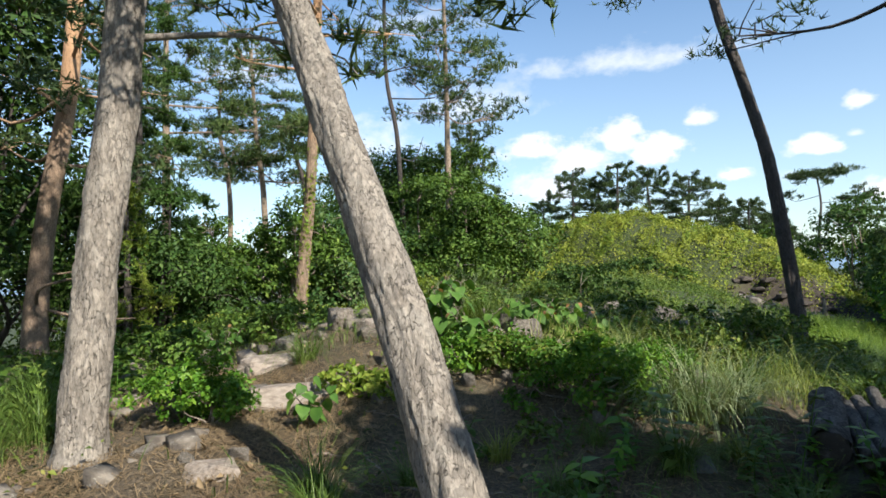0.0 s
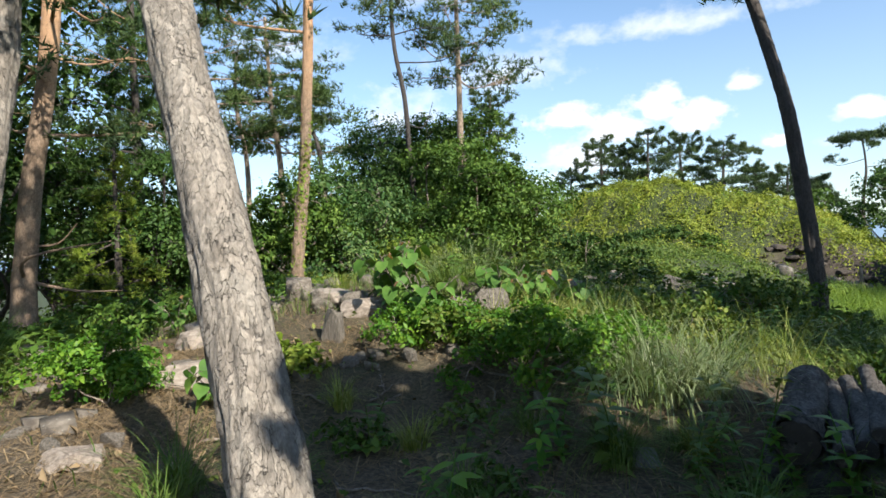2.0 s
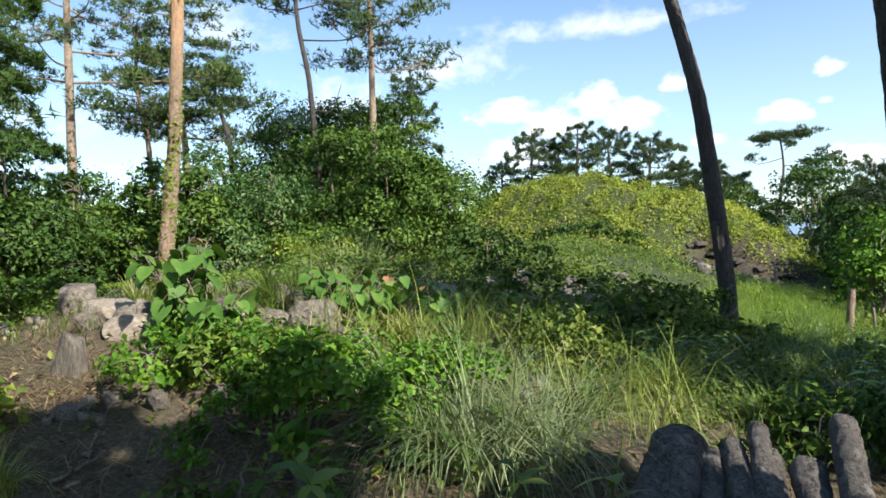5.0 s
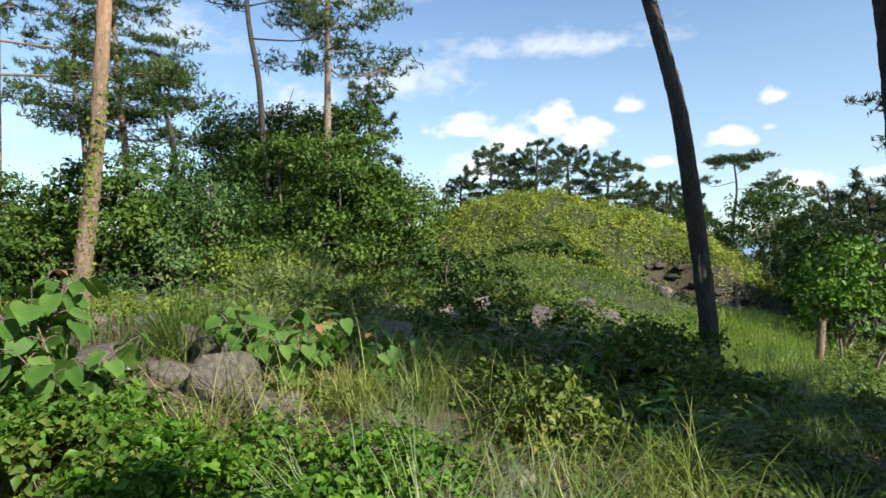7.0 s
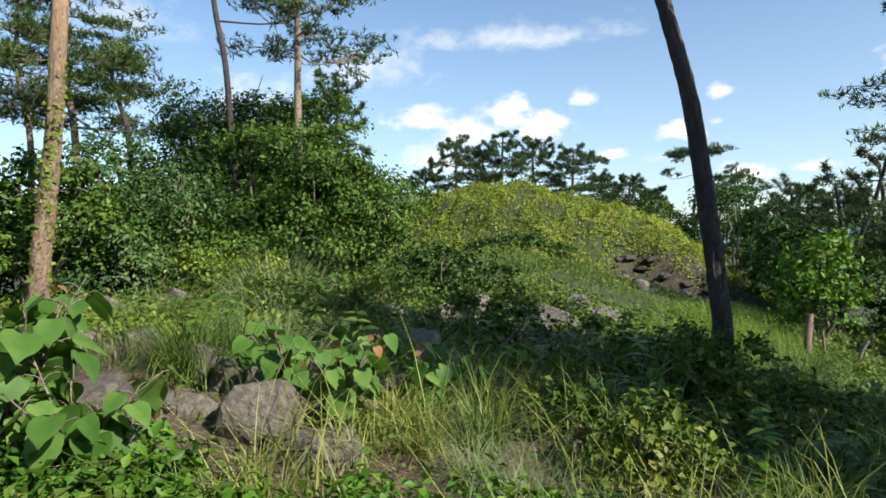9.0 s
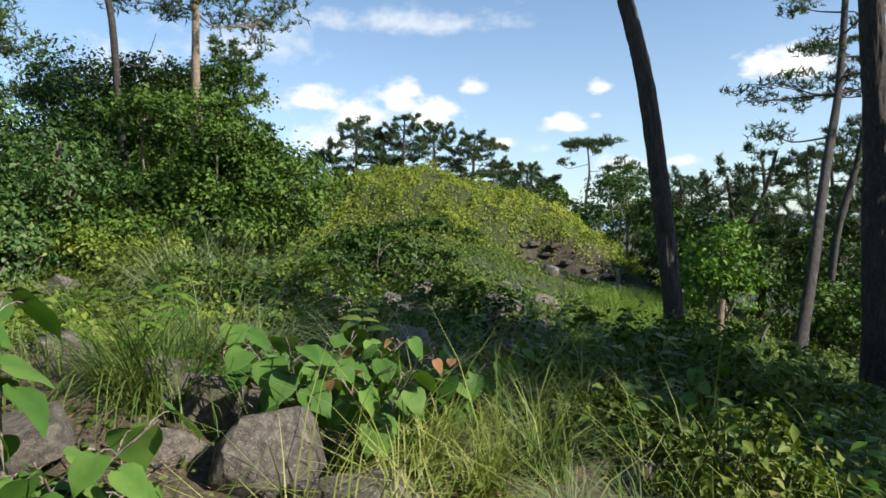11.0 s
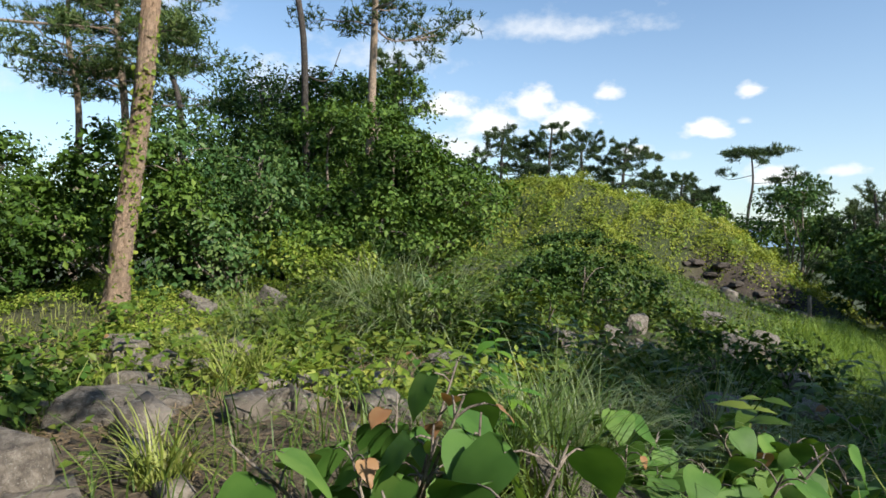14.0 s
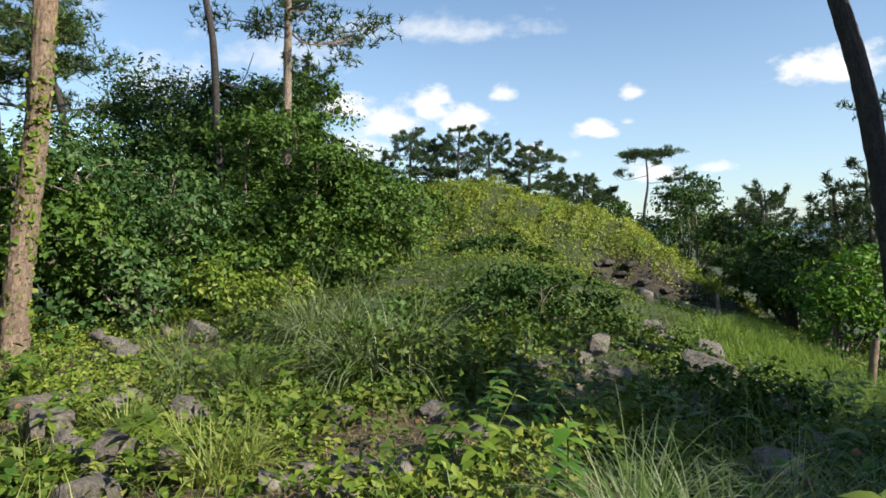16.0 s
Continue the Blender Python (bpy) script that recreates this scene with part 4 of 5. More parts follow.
def meadow(name, label, n, box, keep, length, width, lean, material, seed):
    r = np.random.default_rng(seed)
    p = scatter(n, box, keep, r)
    q = np.column_stack([p, ground_height(p[:, 0], p[:, 1]) - 0.02])
    ob = new(name, mesh_of(name, *blades(q, length, width, lean, r, 3), material))
    return tagged(ob, label, "grass", kind="stuff")


meadow("slope_grass", "soft bright grass on the slope", 80000, (2.0, 11, 12, 31), lambda x, y: np.clip(wobble(x, y, 0.55, 1.0) * 0.6 + 0.5, 0, 1) * grass_band(x, y), 0.52, 0.011, 0.7, MAT_GRASS_FRESH, 211)
meadow("mound_grass", "short grass on the mound's side", 22000, (-2, 9, 24, 38), lambda x, y: (1 - bare_path(x, y)) * np.clip(wobble(x, y, 0.5, 2.6) * 0.9 + 0.2, 0, 1), 0.36, 0.02, 0.7, MAT_GRASS, 212)
meadow("rubble_grass", "yellow-green grass among the stones", 9000, (-9, -1.2, 8.0, 16), lambda x, y: np.clip(wobble(x, y, 1.1, 5.0) * 0.9 + 0.1, 0, 1), 0.30, 0.008, 0.6, MAT_GRASS_PALE, 214)
meadow("heap_grass", "thin green grass between the stones", 9000, (-4, 3.5, 6.2, 13), lambda x, y: np.clip(wobble(x, y, 1.6, 6.1) * 0.8 + 0.15, 0, 1), 0.36, 0.007, 0.9, MAT_GRASS, 215)
meadow("path_grass", "thin grass beside the path", 9000, (-7, 6, 0.6, 9), lambda x, y: (1 - bare_path(x, y)) ** 2 * np.clip(wobble(x, y, 1.4, 3.3) * 0.8 + 0.15, 0, 1), 0.3, 0.007, 0.8, MAT_GRASS, 213)


meadow("long_stalks", "long pale grass stalks arching over the stones", 3600, (-1.1, 1.7, 6.2, 10.6), lambda x, y: np.clip(0.25 + 0.7 * wobble(x, y, 2.3, 4.4), 0.02, 1), 0.72, 0.006, 1.05, MAT_GRASS_PALE, 216)
meadow("slope_stalks", "long green grass among the slope's weeds", 5200, (0.6, 5.6, 6.6, 13), lambda x, y: np.clip(0.15 + 0.7 * wobble(x, y, 1.8, 2.4), 0.02, 1), 0.62, 0.007, 1.0, MAT_GRASS, 217)


def litter(name, n, box, keep, seed):
    """Dry needles and straw lying on the ground."""
    r = np.random.default_rng(seed)
    p = scatter(n, box, keep, r)
    a, ln = r.random(len(p)) * 2 * np.pi, 0.025 + 0.06 * r.random(len(p))
    z = ground_height(p[:, 0], p[:, 1])
    d = np.stack([np.cos(a), np.sin(a), 0.25 * r.standard_normal(len(p))], 1) * ln[:, None]
    s = np.stack([-np.sin(a), np.cos(a), 0 * a], 1) * 0.0022
    c = np.column_stack([p, z + 0.012 + 0.02 * r.random(len(p))])
    v = np.stack([c - d - s, c - d + s, c + d + s, c + d - s], 1).reshape(-1, 3)
    ob = new(name, mesh_of(name, v, np.arange(len(v)).reshape(-1, 4), MAT_STRAW, False))
    return tagged(ob, "dry pine needles and straw on the soil", "litter", kind="stuff")


def dead_leaves(name, n, box, keep, seed):
    r = np.random.default_rng(seed)
    p = scatter(n, box, keep, r)
    q = np.column_stack([p, ground_height(p[:, 0], p[:, 1]) + 0.01 + 0.015 * r.random(len(p))])
    ob = new(name, mesh_of(name, *leaves(q, np.tile([0, 0, 1.0], (len(q), 1)), 0.06, 0.5, 0.3, r), MAT_STRAW, False))
    return tagged(ob, "curled dead leaves on the soil", "litter", kind="stuff")


dead_leaves("dead_leaf_litter", 5000, (-5, 4, 1.2, 8), lambda x, y: np.clip(0.1 + bare_path(x, y), 0, 1) * np.clip(0.5 + 0.9 * wobble(x, y, 2.0, 8), 0, 1), 222)
litter("rubble_straw", 30000, (-8, -1.5, 8, 15), lambda x, y: np.clip(0.5 - 0.6 * wobble(x, y, 1.7, 3), 0, 1), 223)
litter("path_straw", 26000, (-6.2, -2.0, 2.0, 6.4), lambda x, y: np.clip(0.75 + 0.6 * wobble(x, y, 2.4, 5), 0, 1), 224)
litter("pine_litter", 50000, (-6, 5, 0.8, 9), lambda x, y: np.clip(0.25 + bare_path(x, y), 0, 1), 221)


# ---- stones ----
def stone_mesh(seed, flat=0.7):
    """A broken stone: an angular block with worn edges and a rough face."""
    r = np.random.default_rng(seed)
    bm = bmesh.new()
    p = unit(r.standard_normal((22, 3)))
    p = np.sign(p) * np.abs(p) ** 0.6 * (0.75 + 0.35 * r.random((22, 1)))
    for q in p:
        bm.verts.new((q[0], q[1], q[2] * flat))
    hull = bmesh.ops.convex_hull(bm, input=bm.verts[:])
    bmesh.ops.delete(bm, geom=list({g for g in hull["geom_interior"] + hull["geom_unused"] if isinstance(g, bmesh.types.BMVert)}), context="VERTS")
    bmesh.ops.bevel(bm, geom=bm.edges[:], offset=0.055, segments=2, profile=0.6, affect="EDGES")
    bmesh.ops.triangulate(bm, faces=bm.faces[:])
    bmesh.ops.subdivide_edges(bm, edges=[e for e in bm.edges if e.calc_length() > 0.22], cuts=2, use_grid_fill=True)
    for v in bm.verts:
        d = 0.05 * noise.noise(v.co * 2.6 + Vector((seed, 0, 0))) + 0.03 * noise.noise(v.co * 7.0)
        v.co *= 1 + d
    me = bpy.data.meshes.new("stone")
    bm.to_mesh(me)
    bm.free()
    return me


STONES = [stone_mesh(300 + k, 0.55 + 0.06 * (k % 6)) for k in range(12)]
for me in STONES:
    me.materials.append(MAT_STONE)


def stone(x, y, sx, sy, sz, top=None, kind=0, turn=0.0, tilt=0.0, label="weathered brown-grey stone lying in the heap", mat=None, name="stone", group="stones of the heap"):
    """A stone of about the given width, depth and height, bedded in the ground, or with its top at a given height."""
    me = STONES[kind % len(STONES)]
    if mat:
        me = me.copy()
        me.materials[0] = mat
    ob = new(name, me)
    co = np.empty(len(me.vertices) * 3)
    me.vertices.foreach_get("co", co)
    span = np.ptp(co.reshape(-1, 3), axis=0)
    sc = (sx / span[0], sy / span[1], sz / span[2])
    z = (top - sz * 0.48) if top is not None else gz(x, y) + sz * 0.22
    ob.matrix_basis = Matrix.LocRotScale((x, y, z), Euler((radians(tilt), radians(tilt * 0.6), radians(turn))), sc)
    return tagged(ob, label, "stone", group)


stone(-1.24, 7.38, 0.46, 0.36, 0.40, 0.80, 4, 20, 4, "large angular brown stone with pale lichen")
stone(-0.90, 7.22, 0.52, 0.40, 0.30, 0.58, 5, -10, -6, "flat brown stone below the large one")
stone(-1.66, 7.45, 0.36, 0.3, 0.26, 0.74, 3, 50, 6)
stone(-1.55, 7.75, 0.30, 0.2, 0.30, 0.84, 6, 15, 20, "tilted grey stone standing in the grass")
stone(-2.42, 6.05, 0.24, 0.16, 0.50, 0.76, 7, 8, 6, "upright pale stone beside the path", name="standing_stone")
stone(0.42, 4.72, 0.20, 0.10, 0.30, 0.05, 2, 12, 3, "upright grey slab in the shade", MAT_SLAB, "stone_slab", "")
stone(-4.0, 8.5, 0.75, 0.5, 0.34, 0.86, 10, 10, 5, "broad flat grey stone at the heap's top")
stone(-3.12, 8.38, 0.46, 0.36, 0.38, 0.97, 8, 30, 8, "large pale grey stone at the heap's top")
stone(-0.66, 9.55, 0.36, 0.3, 0.4, 0.74, 9, 10, 10, "upright split stone with a weathered top")
r3 = np.random.default_rng(31)
for x, y, s in [(-4.5, 9.3, 0.4), (-4.85, 10.2, 0.45), (-5.1, 10.5, 0.42), (-5.9, 11.2, 0.5), (-5.6, 11.9, 0.42), (-4.9, 11.6, 0.42), (-4.2, 9.7, 0.42), (-5.5, 10.8, 0.4), (-4.0, 10.6, 0.34), (-6.6, 12.2, 0.45), (-3.4, 10.9, 0.36), (-5.2, 12.8, 0.4), (-6.1, 15.1, 0.5), (-7.1, 14.6, 0.45), (-6.6, 14.0, 0.4), (-7.6, 15.2, 0.4), (-2.6, 11.0, 0.3),
                (-2.25, 6.75, 0.3), (-2.7, 7.0, 0.32), (-3.0, 6.9, 0.36), (-3.3, 7.3, 0.34), (-2.05, 7.2, 0.3), (-1.75, 7.9, 0.4), (-3.7, 7.4, 0.4), (-1.35, 7.9, 0.36), (-1.55, 5.85, 0.16), (-2.0, 5.6, 0.14), (-1.2, 6.0, 0.14), (-3.45, 5.2, 0.22),
                (0.25, 8.25, 0.26), (-0.74, 8.6, 0.28), (-1.6, 12.9, 0.5), (-0.6, 12.8, 0.45), (-0.9, 13.4, 0.4), (-0.4, 14.3, 0.5), (0.8, 13.6, 0.5), (0.55, 13.2, 0.4), (1.45, 17.6, 0.6), (1.9, 16.1, 0.55), (1.6, 16.8, 0.45), (2.3, 15.6, 0.4), (0.44, 7.9, 0.22), (0.1, 11.2, 0.4), (0.9, 12.4, 0.34), (0.42, 11.0, 0.36), (-3.0, 3.6, 0.14), (-3.45, 3.7, 0.16), (-2.7, 3.8, 0.14), (4.3, 11.6, 0.4), (4.6, 11.2, 0.3), (4.0, 10.4, 0.26)]:
    stone(x, y, s * (0.8 + 0.5 * r3.random()), s * (0.7 + 0.5 * r3.random()), s * (0.5 + 0.4 * r3.random()), None, int(r3.integers(12)), 360 * r3.random(), 16 * r3.standard_normal())
for k in range(52):
    along, out = -3.4 + 6.8 * k / 51, -0.2 + 1.7 * ((k * 0.618) % 1)
    x, y, kind = 8.4 + 0.88 * along - 0.47 * out, 35.0 - 0.47 * along - 0.88 * out, (k * 5) % 12
    sx = 0.4 + 0.45 * ((k * 0.37) % 1)
    sy, sz = sx * 0.9, sx * 0.36
    stone(x, y, sx, sy, sz, None, kind, 40 * kind, 8, "rock in the mound's broken bank, coloured dark for shade", MAT_BANK_SHADED, "rock_outcrop", "rocks of the broken bank")
stone(-3.25, 5.30, 1.15, 0.95, 0.30, gz(-3.25, 5.30) + 0.09, 4, 25, 0, "broad flat slab of pale bare rock in the path", MAT_ROCK_PALE, name="rock_slab", group="")
stone(-3.95, 6.35, 0.95, 0.7, 0.3, gz(-3.95, 6.35) + 0.12, 10, 70, 3, "flat pale rock beside the path", MAT_ROCK_PALE, name="rock_slab", group="")
stone(-2.75, 3.55, 0.42, 0.3, 0.2, gz(-2.75, 3.55) + 0.07, 7, 40, 2, "small flat pale rock in the soil", MAT_ROCK_PALE, name="rock_slab", group="")
stone(-2.45, 6.75, 0.55, 0.42, 0.26, gz(-2.45, 6.75) + 0.14, 2, 15, 4, "pale broken stone in the heap's front", MAT_ROCK_PALE)
stone(-2.95, 7.05, 0.5, 0.4, 0.28, gz(-2.95, 7.05) + 0.16, 9, 75, 5, "pale broken stone in the heap's front", MAT_ROCK_PALE)


def rubble(name, n, box, keep, size, seed):
    """Small loose stones, too many to count."""
    r = np.random.default_rng(seed)
    p = scatter(n, box, keep, r)
    cube = np.array([[-1, -1, -1], [1, -1, -1], [1, 1, -1], [-1, 1, -1], [-1, -1, 1], [1, -1, 1], [1, 1, 1], [-1, 1, 1]], float)
    quad = np.array([[0, 3, 2, 1], [4, 5, 6, 7], [0, 1, 5, 4], [1, 2, 6, 5], [2, 3, 7, 6], [3, 0, 4, 7]])
    m = len(p)
    v = cube[None] * (0.6 + 0.5 * r.random((m, 8, 3))) * (size * (0.3 + r.random((m, 1, 1)) ** 2)) * (0.5 + 0.5 * r.random((m, 1, 3)))
    a = r.random(m) * 6.28
    rot = np.stack([np.stack([np.cos(a), -np.sin(a), 0 * a], 1), np.stack([np.sin(a), np.cos(a), 0 * a], 1), np.stack([0 * a, 0.4 * np.sin(a), 0 * a + 1], 1)], 1)
    v = np.einsum("mij,mkj->mki", rot, v) + np.column_stack([p, ground_height(p[:, 0], p[:, 1]) + size * 0.12])[:, None]
    f = (quad[None] + 8 * np.arange(m)[:, None, None]).reshape(-1, 4)
    ob = new(name, mesh_of(name, v.reshape(-1, 3), f, MAT_STONE, False))
    return tagged(ob, "loose broken stones among the weeds", "rubble", kind="stuff")


rubble("loose_rubble", 2600, (-7, 3, 2.5, 19), lambda x, y: np.clip(0.25 + 0.6 * wobble(x, y, 1.2, 9) - 1.2 * np.exp(-(((x - 0.4) / 2.6) ** 2 + ((y - 3.4) / 3.0) ** 2)), 0.0, 1), 0.11, 231)
rubble("quarry_rubble", 500, (3.5, 9.5, 26, 34), lambda x, y: np.exp(-(((x - 6.3) / 1.5) ** 2 + ((y - 30) / 1.8) ** 2)), 0.3, 232)


# ---- log pile ----
def log(x0, y0, z0, x1, y1, z1, rad, seed, label="old log with flaking grey bark in the pile"):
    r = np.random.default_rng(seed)
    a, b = np.array([x0, y0, z0]), np.array([x1, y1, z1])
    ob = empty("log", a, label, "log", "logs of the pile")
    path = spline([np.zeros(3), (b - a) * 0.5 + 0.015 * r.standard_normal(3), b - a], 34)
    child("bark", mesh_of("bark", *tube(path, rad * (1 + 0.05 * np.sin(np.linspace(0, 9, 34) + seed)), 28, 0.08, seed, 0.13), MAT_LOG), ob)
    for end, inner in ((path[0], path[1]), (path[-1], path[-2])):
        way = unit(end - inner)
        ring = np.linspace(0, 2 * np.pi, 24, endpoint=False)
        s = unit(np.cross(way, [0, 0, 1.0]))
        u = np.cross(s, way)
        rings = [end - way * 0.004 * k + rad * q * (np.cos(ring)[:, None] * s + np.sin(ring)[:, None] * u) * (1 + 0.03 * r.standard_normal((24, 1))) for k, q in ((3, 0.97), (0, 0.86), (1, 0.5), (0, 0.06))]
        v = np.concatenate(rings)
        i = (np.arange(3)[:, None] * 24 + np.arange(24)[None])
        j = (np.arange(3)[:, None] * 24 + (np.arange(24)[None] + 1) % 24)
        child("cut_end", mesh_of("cut_end", v, np.stack([i, j, j + 24, i + 24], -1).reshape(-1, 4), MAT_WOOD_END), ob, "greyed sawn end")
    return ob


g0 = gz(1.8, 5.2) - 0.15
for x0, z0, x1, y1, rad, seed, label in [
        (1.32, 0.40, 1.55, 5.72, 0.125, 1, "thick old log with lichen-spotted bark"), (1.52, 0.37, 1.68, 5.7, 0.055, 2, ""), (1.64, 0.38, 1.79, 5.8, 0.06, 3, ""), (1.78, 0.37, 1.92, 5.7, 0.065, 4, ""),
        (1.93, 0.36, 2.06, 5.6, 0.07, 5, ""), (1.72, 0.46, 1.92, 5.85, 0.045, 6, "thin forked branch lying on the pile"), (1.98, 0.47, 2.32, 5.95, 0.06, 7, "long thin log lying across the pile"),
        (2.28, 0.37, 2.48, 5.5, 0.14, 8, "thick dark log with deeply cracked bark"), (2.62, 0.34, 2.8, 5.7, 0.11, 9, ""),
        (1.45, 0.12, 1.62, 5.7, 0.12, 10, ""), (1.72, 0.12, 1.86, 5.7, 0.12, 11, ""), (1.98, 0.12, 2.12, 5.6, 0.12, 12, ""), (2.26, 0.11, 2.42, 5.6, 0.11, 13, ""), (2.52, 0.11, 2.68, 5.7, 0.11, 14, ""), (1.2, 0.10, 1.38, 5.6, 0.10, 15, "")]:
    log(x0 - 0.1, 4.6 + 0.08 * math.sin(seed * 2.3), g0 + z0 - 0.07, x1 - 0.06, y1, g0 + z0 + 0.04, rad, seed, label or "old log with flaking grey bark in the pile")


# ---- grass tufts ----
def tuft_meshes(n, spread, length, width, lean, material, seed):
    """Five sheaves of blades that together make one tuft."""
    out = []
    for s in range(5):
        r = np.random.default_rng(seed * 10 + s)
        m = n // 5
        a, q = 1.257 * s + 1.5 * r.random(m), spread * np.sqrt(r.random(m))
        off = np.stack([np.cos(a) * q, np.sin(a) * q], 1)
        out.append(mesh_of("sheaf", *blades(np.column_stack([off, np.full(m, -0.03)]), length, width, lean, r, 5, off), material))
    return out


TUFTS = [tuft_meshes(170, 0.16, 0.62, 0.008, 1.0, MAT_GRASS, 401), tuft_meshes(250, 0.20, 0.74, 0.0065, 1.15, MAT_GRASS_SILVER, 402), tuft_meshes(120, 0.12, 0.42, 0.011, 0.85, MAT_GRASS_PALE, 403), tuft_meshes(260, 0.24, 1.0, 0.012, 1.05, MAT_GRASS_SILVER, 404)]


def tuft(x, y, kind, scale, turn, label="tuft of long arching grass"):
    ob = empty("grass_tuft", on(x, y), label, "grass tuft", "grass tufts")
    ob.rotation_euler, ob.scale = (0, 0, radians(turn)), (scale, scale, scale)
    for me in TUFTS[kind]:
        child("sheaf", me, ob)
    return ob


for k, (x, y, kind, sc) in enumerate([(-3.45, 6.1, 0, 0.85), (0.55, 5.65, 1, 1.1), (0.3, 5.8, 1, 1.0), (0.85, 5.85, 1, 0.95), (0.05, 6.0, 1, 0.9), (1.0, 6.4, 0, 0.9), (-4.9, 4.05, 0, 1.0), (-5.3, 4.4, 0, 1.1), (-4.75, 3.5, 0, 0.9), (-5.7, 4.9, 0, 1.2), (-1.45, 3.9, 0, 0.5), (-1.0, 4.6, 2, 0.7), (0.1, 3.9, 2, 0.6), (-0.3, 4.9, 0, 0.45), (0.75, 4.95, 2, 0.7), (0.95, 3.7, 0, 0.45), (-1.7, 4.9, 2, 0.7), (-0.6, 3.6, 2, 0.6), (-6.6, 5.4, 0, 1.1), (-6.0, 4.6, 0, 1.0), (-5.4, 4.0, 0, 0.8), (-5.0, 3.2, 0, 0.8), (-1.75, 3.2, 0, 0.7), (-1.95, 3.55, 0, 0.75), (-5.9, 8.6, 0, 1.2), (-6.4, 8.8, 0, 1.2),
                                         (-4.3, 14.6, 3, 1.3), (-3.9, 14.9, 3, 1.2), (-4.7, 12.6, 0, 1.3), (-5.2, 12.4, 1, 1.1), (-0.05, 7.2, 1, 0.5), (0.2, 7.0, 1, 0.55), (-0.35, 7.5, 2, 0.8), (2.9, 8.9, 0, 0.8), (3.3, 10.6, 0, 0.9), (4.0, 9.2, 0, 0.8), (2.0, 11.6, 0, 0.9), (3.9, 11.4, 0, 0.9), (1.9, 8.0, 0, 0.7), (4.8, 10.0, 1, 0.8), (2.6, 10.2, 1, 0.7), (1.2, 11.6, 0, 0.7), (3.2, 7.6, 1, 0.7), (5.6, 13.4, 0, 1.1), (4.2, 16.4, 0, 1.3), (5.0, 17.5, 0, 1.3), (-1.8, 7.75, 0, 0.95), (-1.7, 7.95, 0, 0.95), (-2.0, 7.95, 0, 0.95), (-1.9, 8.2, 0, 0.9), (-0.05, 7.8, 0, 0.8), (-0.6, 7.7, 2, 0.9), (-0.55, 7.95, 2, 0.8), (-3.3, 12.5, 3, 1.25),
                                         (-2.9, 12.9, 3, 1.15), (-3.9, 9.45, 2, 1.0), (-3.75, 9.6, 2, 0.9), (-4.4, 10.4, 2, 1.0), (-5.25, 11.2, 2, 1.1), (-1.75, 8.65, 1, 0.9), (-1.5, 8.5, 1, 0.85), (-0.9, 8.9, 1, 0.9), (-0.55, 8.8, 1, 0.8), (2.6, 12.2, 0, 1.2), (3.6, 12.4, 0, 1.1), (3.4, 9.6, 0, 1.0), (2.4, 8.4, 0, 0.9), (1.6, 7.4, 0, 0.8), (2.2, 7.0, 0, 0.8), (4.4, 14.2, 0, 1.4), (5.2, 15.4, 0, 1.4), (-3.2, 7.6, 2, 0.8), (-3.6, 12.0, 2, 0.9), (1.2, 9.2, 0, 0.8), (-0.9, 6.4, 2, 0.8)]):
    tuft(x, y, kind, sc, 53 * k, ("tuft of long arching grass", "clump of pale feathery grass", "small tuft of yellow-green grass", "large clump of tall silvery-green grass")[kind])


# thin tufts in the shade beside the path
rt = np.random.default_rng(455)
for k in range(14):
    tuft(-0.5 + 2.8 * rt.random(), 2.6 + 2.4 * rt.random(), 0, 0.4 + 0.35 * rt.random(), 71 * k, "thin tuft of long grass on bare soil")

# ---- leafy shrubs ----
def shrub(x, y, hgt, spr, cnt, size, mat, seed, label, name="shrub"):
    rr = np.random.default_rng(seed)
    return broadleaf(label, on(x, y), lobes_for(rr, 7, spr, hgt, 0.1, spr * 0.55, 0.85), cnt, size, mat, MAT_TWIG, seed, group="leafy shrubs", name=name)


